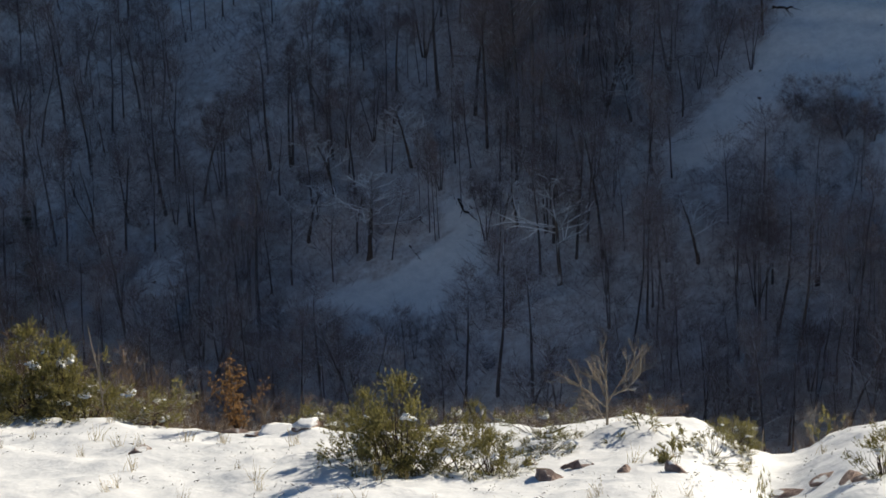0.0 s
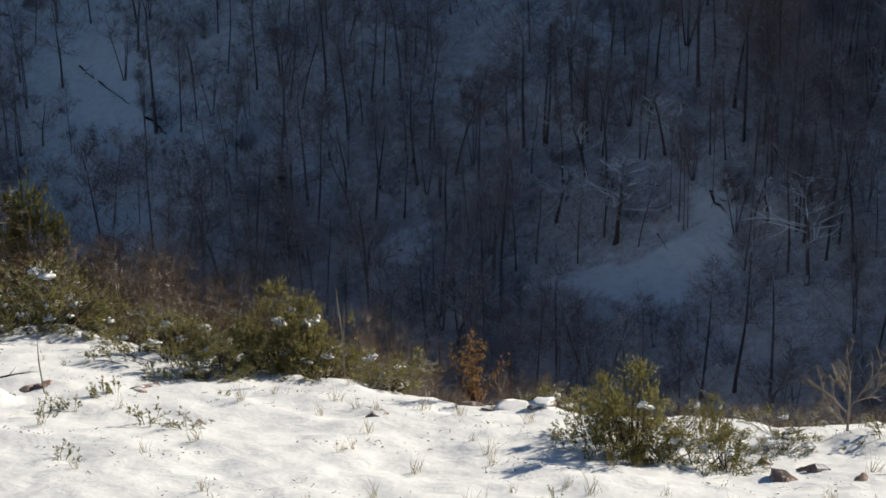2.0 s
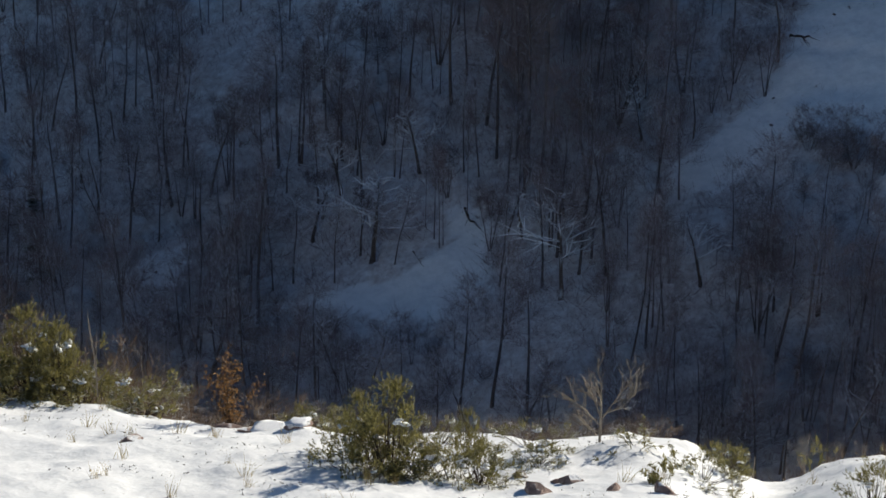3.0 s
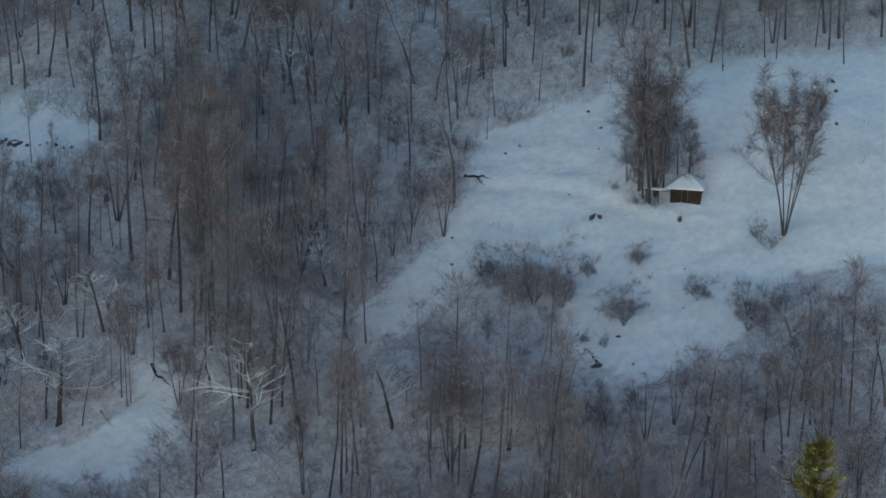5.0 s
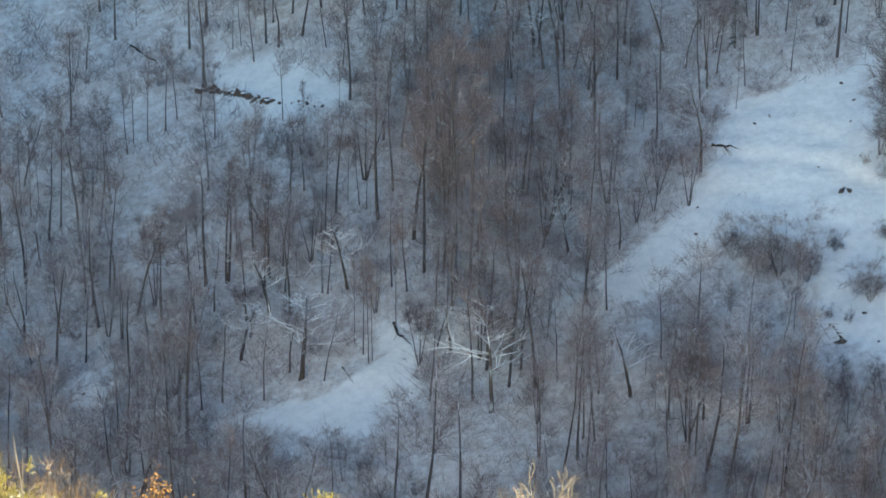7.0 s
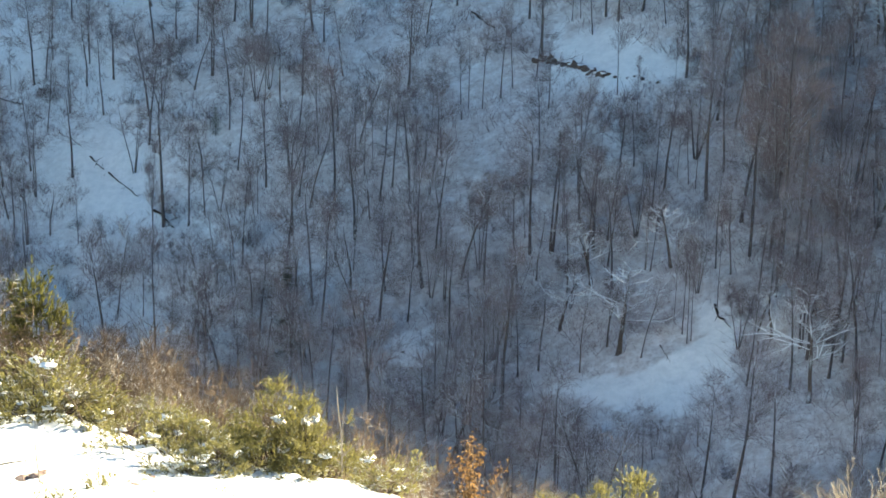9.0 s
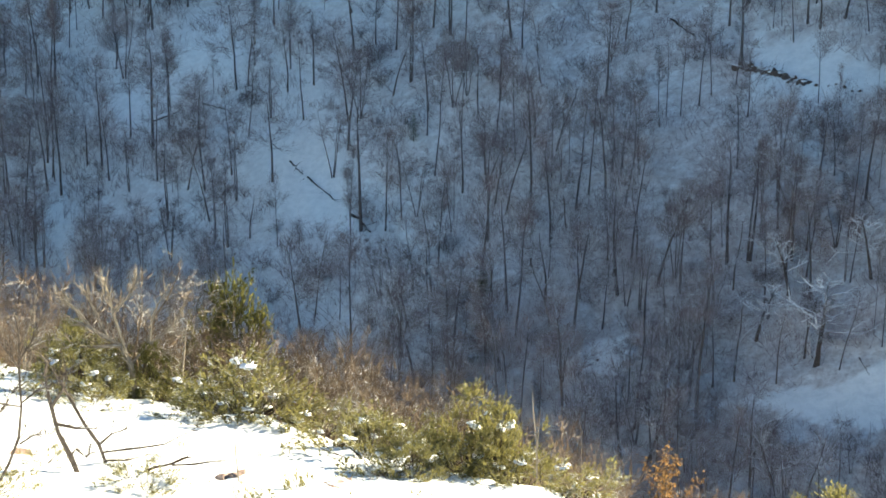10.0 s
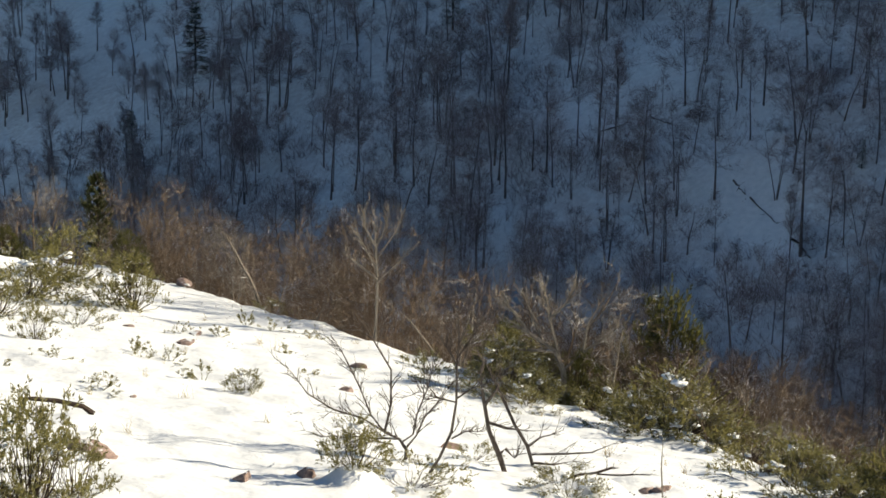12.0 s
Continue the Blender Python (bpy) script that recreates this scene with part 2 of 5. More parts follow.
def build_ground():
    az = [-180 + 6 * i for i in range(23)] + [-42 + 0.3 * i for i in range(254)] + [34.5 + 6 * i for i in range(25)]
    az = [v for v in az if v < 180]
    rad = [0.5 + 0.6 * i for i in range(32)]
    while rad[-1] < 44:
        rad.append(rad[-1] + 0.22)
    while rad[-1] < 460:
        rad.append(rad[-1] + 0.6 if 170 < rad[-1] < 214 else rad[-1] * 1.014)
    while rad[-1] < 2600:
        rad.append(rad[-1] * 1.15)
    verts, faces, n = [(0, 0, ground_z(0, 0.01))], [], len(az)
    for r in rad:
        for v in az:
            x, y = r * math.sin(radians(v)), r * math.cos(radians(v))
            verts.append((x, y, ground_z(x, y)))
    for j in range(n):
        faces.append((0, 1 + (j + 1) % n, 1 + j))
    for i in range(len(rad) - 1):
        for j in range(n):
            p, q = 1 + i * n, 1 + i * n + n
            k = (j + 1) % n
            faces.append((p + j, p + k, q + k, q + j))
    me = mesh_of("ground", verts, faces, SNOW, True)
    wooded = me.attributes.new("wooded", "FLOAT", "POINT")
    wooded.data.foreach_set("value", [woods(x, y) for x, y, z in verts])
    ob = new("ground", me)
    tagged(ob, "snow-covered hillside and valley slopes with grass tips", "ground", kind="structure")


build_ground()


# ---- growing things ----
class Shape:
    def __init__(self):
        self.v, self.f = [], []

    def tube(self, pts, radii, sides):
        """A tapered tube along points; it closes to a tip at its end."""
        first = len(self.v)
        side = None
        for i, p in enumerate(pts[:-1]):
            t = (pts[i + 1] - p).normalized()
            side = (t.orthogonal() if side is None else side - t * side.dot(t)).normalized()
            up = t.cross(side)
            for k in range(sides):
                a = 2 * math.pi * k / sides
                self.v.append(p + (side * math.cos(a) + up * math.sin(a)) * radii[i])
        self.v.append(pts[-1])
        tip, rings = len(self.v) - 1, len(pts) - 1
        for i in range(rings - 1):
            for k in range(sides):
                a, b = first + i * sides + k, first + i * sides + (k + 1) % sides
                self.f.append((a, b, b + sides, a + sides))
        last = first + (rings - 1) * sides
        for k in range(sides):
            self.f.append((last + k, last + (k + 1) % sides, tip))

    def spike(self, p, d, r):
        """A thin three-sided twig or needle."""
        o = d.orthogonal().normalized()
        q = d.cross(o).normalized()
        n = len(self.v)
        self.v += [p + o * r, p - o * r * 0.5 + q * r * 0.87, p - o * r * 0.5 - q * r * 0.87, p + d]
        self.f += [(n, n + 1, n + 3), (n + 1, n + 2, n + 3), (n + 2, n, n + 3)]

    def twig(self, p, d, r):
        """A fine twig, folded like a gutter."""
        o = d.orthogonal().normalized()
        q = d.cross(o).normalized()
        n = len(self.v)
        self.v += [p + o * r, p + q * r * 0.8, p - o * r, p + d]
        self.f += [(n, n + 1, n + 3), (n + 1, n + 2, n + 3)]

    def leaf(self, p, d, w, rnd):
        """A folded leaf."""
        o = d.cross(Vector((rnd.uniform(-1, 1), rnd.uniform(-1, 1), rnd.uniform(-1, 1)))).normalized() * w
        u = d.cross(o).normalized() * w * 0.4
        n = len(self.v)
        self.v += [p, p + d * 0.5 + o + u, p + d, p + d * 0.5 - o + u]
        self.f += [(n, n + 1, n + 2), (n, n + 2, n + 3)]

    def mesh(self, name, mat, smooth=False):
        return mesh_of(name, self.v, self.f, mat, smooth)


def part(name, shape, mat, parent, label="", smooth=False):
    ob = new(name, shape.mesh(name, mat, smooth))
    ob.parent = parent
    return tagged(ob, label) if label else ob


def wander(rnd, p, d, length, steps, bend, lift):
    """Points along a branch that bends as it grows."""
    pts, d = [p.copy()], d.normalized()
    for _ in range(steps):
        d = (d + Vector((rnd.gauss(0, bend), rnd.gauss(0, bend), rnd.gauss(0, bend) + lift))).normalized()
        pts.append(pts[-1] + d * (length / steps))
    return pts


def along(pts, u):
    i = min(int(u * (len(pts) - 1)), len(pts) - 2)
    w = u * (len(pts) - 1) - i
    return pts[i].lerp(pts[i + 1], w), (pts[i + 1] - pts[i]).normalized()


def sideways(rnd, d, spread, up=0.0):
    o = Vector((rnd.gauss(0, 1), rnd.gauss(0, 1), rnd.gauss(0, 1)))
    o = (o - d * o.dot(d)).normalized()
    return (d * math.cos(spread) + o * math.sin(spread) + Vector((0, 0, up))).normalized()


def grow(seed, height, stems=1, clear=0.45, spread=0.75, limb=0.3, limbs=22, twigs=850, girth=0.0098, stem_spread=0.1, twig_len=0.06, twig_r=0.0016, bend=0.035, lift=0.03, sides=4, forks=2, snow=0.0, pile=1.0):
    """Stems with limbs (one shape) and a crown of twigs (another)."""
    rnd = random.Random(seed)
    wood, crown, white = Shape(), Shape(), Shape()
    spots = []
    for s in range(stems):
        h = height * rnd.uniform(0.82, 1.0) if s else height
        ang = rnd.uniform(0, 6.28) if stems < 3 else 6.28 * s / stems + rnd.uniform(-0.3, 0.3)
        lean = Vector((math.cos(ang) * stem_spread, math.sin(ang) * stem_spread, 1)) if stems > 1 else Vector((rnd.gauss(0, 0.03), rnd.gauss(0, 0.03), 1))
        base = Vector((math.cos(ang), math.sin(ang), 0)) * (girth * height * 0.8 if stems > 1 else 0) - Vector((0, 0, 0.4))
        stem = wander(rnd, base, lean, h, 8, bend, 0.02)
        r0 = girth * height * (0.75 if stems > 1 else 1)
        wood.tube(stem, [r0 * (1.25 if i == 0 else (1 - i / 8.5) ** 0.8) for i in range(9)], sides)
        for _ in range(max(3, limbs // stems)):
            u = clear + (1 - clear) * rnd.random() ** 0.9
            p, d = along(stem, min(u, 0.97))
            ll = h * limb * (1.15 - u) * rnd.uniform(0.6, 1.25) / (1.15 - clear)
            br = wander(rnd, p, sideways(rnd, d, spread * rnd.uniform(0.7, 1.25)), ll, 3, 0.15, lift)
            rb = r0 * (1 - u * 0.9) * 0.42
            wood.tube([br[0], br[1], br[3]] if sides < 5 else br, [rb, rb * 0.65, 0] if sides < 5 else [rb, rb * 0.7, rb * 0.4, 0], 3)
            spots.append((br, ll))
            if rnd.random() < snow:
                up = Vector((0, 0, rb * 0.55))
                white.tube([q + up * (1 - k / 4) for k, q in enumerate(br)], [rb * 0.6, rb * 0.6 + 0.014 * pile, rb * 0.4 + 0.014 * pile, 0.005 * pile], 3)
            for _ in range(forks):
                p2, d2 = along(br, rnd.uniform(0.3, 0.95))
                l2 = ll * rnd.uniform(0.3, 0.55)
                b2 = wander(rnd, p2, sideways(rnd, d2, 0.7), l2, 2, 0.15, lift)
                wood.spike(p2, b2[1] - p2, rb * 0.38)
                wood.spike(b2[1], b2[2] - b2[1], rb * 0.2)
                spots.append((b2, l2))
                if rnd.random() < snow * 0.7:
                    up = Vector((0, 0, rb * 0.3))
                    white.tube([q + up for q in b2], [rb * 0.35 + 0.011 * pile, rb * 0.22 + 0.011 * pile, 0], 3)
        spots.append((stem[5:], h * 0.06))
    total = sum(w for _, w in spots)
    for br, w in spots:
        for _ in range(max(2, round(twigs * w / total))):
            p, d = along(br, rnd.uniform(0.08, 1.0))
            ln = height * twig_len * rnd.uniform(0.5, 1.4)
            crown.twig(p, sideways(rnd, d, rnd.uniform(0.35, 1.25), 0.1) * ln, twig_r * height * rnd.uniform(0.7, 1.3))
    return wood, crown, white


def woody(name, label, category, group, wood_mat, twig_mat, *args, **kw):
    """A bare tree or shrub at the origin, to be copied into place."""
    wood, crown, white = grow(*args, **kw)
    top = new(name)
    tagged(top, label, category, group)
    part("trunk", wood, wood_mat, top, smooth=True)
    part("crown", crown, twig_mat, top)
    if white.v:
        tagged(part("limb_snow", white, CLUMP, top), "fresh snow lying along the limbs", kind="stuff")
    return top


def plant(model, x, y, turn, size=1.0, wide=None, sink=0.0, lean=(0, 0)):
    """A copy of a model, rooted in the ground."""
    wide = size if wide is None else wide
    m = pose(x, y, ground_z(x, y) - sink, lean[0], lean[1], turn) @ Matrix.Diagonal((wide, wide, size, 1))
    return copy_thing(model, m)


def retire(models):
    for m in models:
        for o in [*m.children_recursive, m]:
            bpy.data.objects.remove(o)


# ---- far forest ----
GROUP = "trees of the valley forest"
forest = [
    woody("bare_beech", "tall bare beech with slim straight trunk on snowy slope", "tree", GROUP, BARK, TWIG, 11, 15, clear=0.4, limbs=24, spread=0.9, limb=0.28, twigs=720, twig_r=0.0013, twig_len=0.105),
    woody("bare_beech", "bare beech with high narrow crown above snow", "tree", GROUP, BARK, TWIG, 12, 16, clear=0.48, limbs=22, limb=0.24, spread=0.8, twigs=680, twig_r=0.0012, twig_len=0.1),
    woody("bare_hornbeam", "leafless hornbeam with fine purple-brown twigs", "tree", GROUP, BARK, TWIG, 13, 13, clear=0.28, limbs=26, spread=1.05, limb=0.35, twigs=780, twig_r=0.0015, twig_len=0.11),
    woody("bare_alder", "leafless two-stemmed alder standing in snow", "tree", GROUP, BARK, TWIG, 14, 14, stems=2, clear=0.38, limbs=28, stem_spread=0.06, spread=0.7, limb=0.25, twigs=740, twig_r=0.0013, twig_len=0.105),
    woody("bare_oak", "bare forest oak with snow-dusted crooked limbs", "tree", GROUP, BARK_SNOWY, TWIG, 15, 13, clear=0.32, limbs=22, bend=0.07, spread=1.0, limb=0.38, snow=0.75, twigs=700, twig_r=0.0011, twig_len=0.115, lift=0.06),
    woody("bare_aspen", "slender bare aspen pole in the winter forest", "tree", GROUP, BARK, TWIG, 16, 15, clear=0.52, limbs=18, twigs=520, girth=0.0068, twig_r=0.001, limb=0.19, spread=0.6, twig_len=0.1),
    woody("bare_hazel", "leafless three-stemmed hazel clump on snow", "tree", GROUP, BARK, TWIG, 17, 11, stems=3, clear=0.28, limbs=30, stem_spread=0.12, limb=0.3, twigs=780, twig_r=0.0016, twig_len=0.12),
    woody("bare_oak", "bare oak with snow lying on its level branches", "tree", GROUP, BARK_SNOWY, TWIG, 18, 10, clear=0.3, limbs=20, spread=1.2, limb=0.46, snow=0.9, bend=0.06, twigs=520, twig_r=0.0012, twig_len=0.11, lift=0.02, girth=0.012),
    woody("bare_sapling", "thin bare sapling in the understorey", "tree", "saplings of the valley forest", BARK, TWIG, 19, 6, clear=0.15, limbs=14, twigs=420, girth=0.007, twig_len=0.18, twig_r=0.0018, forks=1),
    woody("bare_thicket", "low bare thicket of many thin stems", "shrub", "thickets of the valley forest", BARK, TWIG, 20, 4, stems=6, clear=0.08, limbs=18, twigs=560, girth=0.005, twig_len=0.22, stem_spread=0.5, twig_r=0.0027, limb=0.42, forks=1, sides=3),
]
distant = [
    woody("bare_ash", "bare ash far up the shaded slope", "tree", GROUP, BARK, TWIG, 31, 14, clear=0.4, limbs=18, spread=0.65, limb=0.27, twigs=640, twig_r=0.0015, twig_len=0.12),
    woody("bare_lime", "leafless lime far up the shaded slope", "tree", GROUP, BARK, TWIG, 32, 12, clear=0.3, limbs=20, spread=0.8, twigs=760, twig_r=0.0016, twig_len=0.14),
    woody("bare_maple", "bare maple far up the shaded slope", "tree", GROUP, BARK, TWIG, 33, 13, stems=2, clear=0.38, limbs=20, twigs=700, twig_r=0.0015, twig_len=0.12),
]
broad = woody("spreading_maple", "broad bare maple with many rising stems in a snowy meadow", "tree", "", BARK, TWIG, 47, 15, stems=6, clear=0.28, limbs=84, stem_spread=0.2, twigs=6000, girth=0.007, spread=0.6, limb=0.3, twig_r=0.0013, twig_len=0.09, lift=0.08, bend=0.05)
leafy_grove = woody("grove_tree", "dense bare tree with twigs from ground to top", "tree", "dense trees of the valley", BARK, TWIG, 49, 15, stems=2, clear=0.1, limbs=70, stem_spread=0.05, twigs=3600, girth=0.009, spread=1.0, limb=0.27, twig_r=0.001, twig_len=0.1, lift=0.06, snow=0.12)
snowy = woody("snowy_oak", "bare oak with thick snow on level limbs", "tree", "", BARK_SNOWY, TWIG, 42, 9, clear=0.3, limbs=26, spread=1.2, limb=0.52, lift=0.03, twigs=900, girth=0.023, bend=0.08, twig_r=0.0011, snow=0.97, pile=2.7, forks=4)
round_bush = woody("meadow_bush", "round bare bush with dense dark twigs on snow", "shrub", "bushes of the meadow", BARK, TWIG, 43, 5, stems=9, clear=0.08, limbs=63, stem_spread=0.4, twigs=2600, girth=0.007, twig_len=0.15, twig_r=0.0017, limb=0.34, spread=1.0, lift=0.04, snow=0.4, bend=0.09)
MODELS = {"b": forest[0], "n": forest[1], "h": forest[2], "d": forest[3], "o": forest[4], "p": forest[5], "t": forest[6], "s": snowy, "w": forest[7], "y": forest[8], "k": forest[9], "m": broad, "g": leafy_grove, "r": round_bush}
TALL = {"b": 15, "n": 16, "h": 13, "d": 14, "o": 13, "p": 15, "t": 11, "s": 9, "w": 10, "y": 6, "k": 4, "m": 15, "g": 15, "r": 5}
rnd = random.Random(5)
cells, count = {}, 0


def hides_clearing(x, y, h):
    """True where a tree of that height would stand before open snow."""
    z = ground_z(x, y)
    for k in (0.35, 0.65, 0.95):
        t = -149 / (z + k * h - 0.333 * x - 0.4 * y)
        if any(inside(x * t, y * t, c) for c in CLEARINGS):
            return True
    return False


def claim(x, y, gap):
    key = (int(x // 5), int(y // 5))
    if any(math.hypot(x - p, y - q) < gap for i in (-1, 0, 1) for j in (-1, 0, 1) for p, q in cells.get((key[0] + i, key[1] + j), ())):
        return False
    cells.setdefault(key, []).append((x, y))
    return True


shown = []
# trees that stand out: kind, place, height, width against height
for kind, x, y, h, w in (
    ("m", 81.7, 175.0, 16.9, 1.0),
    ("b", 71.5, 185.6, 18.4, 1.1),
    ("b", 72.5, 186.6, 16.5, 1.1),
    ("h", 73.6, 187.3, 14.8, 1.0),
    ("g", 76.2, 187.2, 7.3, 1.1),
    ("h", 71.3, 189.5, 7.9, 1.1),
    ("t", 70.4, 189.3, 5.6, 1.0),
    ("g", 71.3, 186.8, 15.9, 1.1),
    ("g", 72.7, 187.4, 13.5, 1.1),
    ("d", 71.1, 187.9, 14.1, 1.2),
    ("h", 73.6, 188.1, 10.6, 1.1),
    ("t", 72.5, 186.6, 8.9, 1.3),
    ("k", 70.4, 185.8, 2.9, 1.3),
    ("k", 76.6, 185.6, 2.5, 1.2),
    ("k", 71.8, 184.6, 2.2, 1.2),
    ("h", 75.4, 188.0, 7.5, 1.0),
    ("k", 79.8, 173.9, 2.7, 1.2),
    ("k", 79.4, 175.8, 3.0, 1.0),
    ("r", 59.3, 176.1, 5.6, 1.00),
    ("r", 55.3, 179.1, 5.1, 1.00),
    ("k", 68.6, 188.5, 1.5, 1.2),
    ("k", 61.3, 169.1, 1.8, 1.0),
    ("k", 59.6, 170.8, 1.8, 1.0),
    ("k", 73.5, 182.1, 1.2, 0.8),
    ("k", 61.9, 199.7, 0.8, 0.8),
    ("r", 57.1, 178.2, 8.7, 1.01),
    ("r", 62.8, 178.9, 3.2, 0.70),
    ("h", 56.6, 170.9, 9.0, 0.8),
    ("r", 67.7, 177.9, 3.2, 1.01),
    ("r", 63.9, 171.1, 5.5, 1.17),
    ("r", 71.2, 171.0, 3.4, 1.01),
    ("r", 74.0, 165.1, 6.4, 0.94),
    ("r", 77.3, 165.6, 3.2, 0.94),
    ("r", 53.6, 182.2, 6.4, 0.80),
    ("h", 44.5, 173.0, 9.3, 0.9),
    ("d", 44.3, 161.0, 13.4, 0.9),
    ("d", 45.1, 161.2, 14.5, 0.8),
    ("b", 37.0, 166.5, 14.0, 0.9),
    ("b", 36.1, 167.4, 13.2, 0.8),
    ("s", 28.5, 173.8, 11.0, 1.20),
    ("s", 11.4, 186.8, 9.5, 1.20),
    ("s", 41.5, 220.8, 7.6, 0.96),
    ("s", 26.1, 183.8, 6.1, 1.20),
    ("s", 8.9, 197.3, 7.1, 1.20),
    ("s", 41.1, 170.4, 7.7, 1.08),
    ("s", 38.8, 190.6, 6.2, 1.08),
    ("s", 17.0, 197.0, 7.8, 1.08),
    ("s", 5.7, 192.6, 7.0, 1.20),
    ("g", 26.5, 194.1, 23.0, 0.85),
    ("n", 27.5, 191.1, 26.5, 0.9),
    ("d", 40.6, 199.4, 14.1, 0.8),
    ("h", 28.9, 191.5, 20.5, 0.8),
    ("d", 24.6, 195.2, 23.3, 0.8),
    ("d", 47.9, 206.0, 6.9, 0.9),
    ("n", 48.8, 205.7, 7.0, 0.6),
    ("n", 49.7, 205.4, 6.6, 0.6),
    ("p", 6.9, 244.6, 9.4, 0.8),
    ("p", 8.0, 244.7, 10.7, 0.8),
    ("b", 9.4, 240.9, 12.4, 0.8),
    ("n", 10.3, 253.6, 11.5, 0.8),
    ("n", 12.1, 227.7, 10.1, 0.8),
    ("p", 14.2, 222.5, 7.0, 0.8),
    ("h", 10.2, 218.4, 7.2, 0.8),
    ("p", 18.4, 223.7, 8.0, 0.7),
    ("b", 19.7, 234.5, 10.7, 0.8),
    ("d", 26.9, 241.5, 11.1, 0.9),
    ("p", 30.0, 236.8, 9.7, 0.7),
    ("b", 34.7, 233.4, 12.7, 0.8),
    ("b", 20.0, 207.9, 8.8, 0.7),
    ("b", 19.3, 208.8, 9.8, 0.7),
    ("b", 18.2, 210.6, 7.2, 0.7),
    ("h", 33.4, 201.8, 9.5, 0.9),
    ("b", 38.3, 208.4, 8.4, 0.8),
    ("n", 5.9, 206.9, 11.4, 0.7),
    ("b", 10.6, 199.5, 11.4, 0.8),
    ("b", 14.9, 197.1, 10.0, 0.7),
    ("d", 14.4, 197.5, 10.5, 0.7),
    ("p", 17.0, 189.4, 9.7, 0.7),
    ("n", 17.7, 187.4, 10.2, 0.6),
    ("n", 18.1, 186.0, 11.1, 0.6),
    ("p", 21.2, 189.5, 10.3, 0.7),
    ("b", 22.8, 193.6, 10.5, 0.8),
    ("w", 7.7, 185.9, 9.0, 0.8),
    ("o", 13.6, 185.4, 9.3, 0.8),
    ("b", 21.4, 195.2, 11.2, 0.7),
    ("h", 26.0, 186.9, 9.0, 0.8),
    ("h", 35.0, 175.0, 10.3, 0.8),
    ("o", 41.2, 189.9, 5.6, 0.9),
    ("p", 59.2, 203.2, 6.8, 0.8),
    ("b", 61.0, 206.3, 10.1, 0.8),
    ("b", 57.7, 210.9, 9.9, 0.8),
    ("b", 58.6, 209.4, 9.9, 0.8),
    ("n", 73.1, 209.8, 10.2, 0.8),
    ("h", 73.6, 204.5, 4.1, 1.0),
    ("h", 66.1, 206.6, 8.0, 0.8),
    ("b", 81.7, 207.9, 10.1, 0.9),
    ("h", 85.0, 200.3, 6.6, 1.0),
    ("b", 89.6, 199.6, 9.2, 0.9),
    ("b", 90.6, 198.9, 8.6, 0.9),
    ("h", 95.3, 199.2, 8.6, 0.9),
    ("b", 96.4, 194.2, 9.2, 0.9),
    ("h", 66.8, 159.3, 5.5, 1.4),
    ("t", 66.4, 154.0, 8.5, 1.2),
    ("t", 64.2, 158.0, 6.5, 1.3),
    ("t", 61.3, 157.4, 7.0, 1.3),
    ("h", 70.3, 151.9, 9.1, 1.2),
    ("t", 74.4, 156.7, 6.0, 1.2),
    ("p", 77.0, 156.4, 5.2, 0.8),
    ("t", 55.3, 159.9, 6.5, 1.3),
    ("t", 57.8, 157.9, 6.4, 1.3),
    ("o", 54.4, 167.6, 7.8, 1.0),
    ("t", 48.0, 192.3, 6.7, 1.2),
    ("t", 51.4, 191.3, 7.3, 1.2),
    ("t", 46.1, 191.7, 5.5, 1.2),
    ("t", 25.8, 159.5, 8.0, 1.2),
    ("h", 29.5, 157.3, 8.9, 1.1),
    ("t", 33.5, 157.3, 6.8, 1.3),
    ("b", 36.1, 154.9, 11.0, 1.0),
    ("t", 38.7, 153.1, 7.3, 1.3),
    ("h", 41.7, 153.0, 9.4, 1.2),
    ("t", 43.6, 150.9, 6.2, 1.3),
    ("t", 46.4, 150.2, 7.2, 1.3),
    ("h", 49.4, 150.1, 9.8, 1.2),
    ("t", 50.8, 148.3, 7.7, 1.3),
    ("b", 52.7, 148.0, 12.8, 1.0),
    ("t", 54.3, 146.7, 8.7, 1.3),
    ("h", 56.4, 147.0, 11.8, 1.2),
    ("t", 57.6, 144.6, 8.7, 1.3),
    ("h", 59.4, 144.4, 11.7, 1.2),
    ("t", 61.1, 144.9, 8.7, 1.3),
    ("b", 62.4, 143.1, 13.7, 1.0),
    ("t", 63.7, 142.5, 9.2, 1.3),
    ("h", 65.5, 142.2, 12.2, 1.2),
    ("t", 66.6, 141.2, 8.6, 1.3),
    ("k", 47.6, 148.8, 3.3, 1.4),
    ("k", 51.4, 146.8, 3.1, 1.4),
    ("k", 55.3, 145.0, 3.4, 1.4),
    ("k", 58.7, 143.5, 3.6, 1.4),
    ("k", 61.6, 142.1, 3.4, 1.4),
    ("k", 64.6, 140.9, 3.5, 1.4),
    ("k", 41.3, 151.2, 2.9, 1.4),
    ("k", 35.8, 153.6, 3.0, 1.4),
    ("o", -44.0, 212.8, 13.0, 0.9),
    ("n", -41.6, 223.2, 10.6, 0.7),
    ("n", -42.7, 228.6, 10.1, 0.7),
    ("b", -29.5, 205.2, 12.1, 0.8),
    ("d", -32.3, 203.2, 11.8, 1.1),
    ("o", -22.3, 193.2, 8.7, 1.0),
    ("b", -40.8, 211.6, 9.5, 0.7),
    ("b", -51.7, 228.2, 9.5, 0.7),
    ("h", -37.9, 225.7, 12.8, 0.9),
    ("h", -36.1, 226.9, 11.4, 0.9),
    ("n", -30.8, 240.8, 12.5, 0.7),
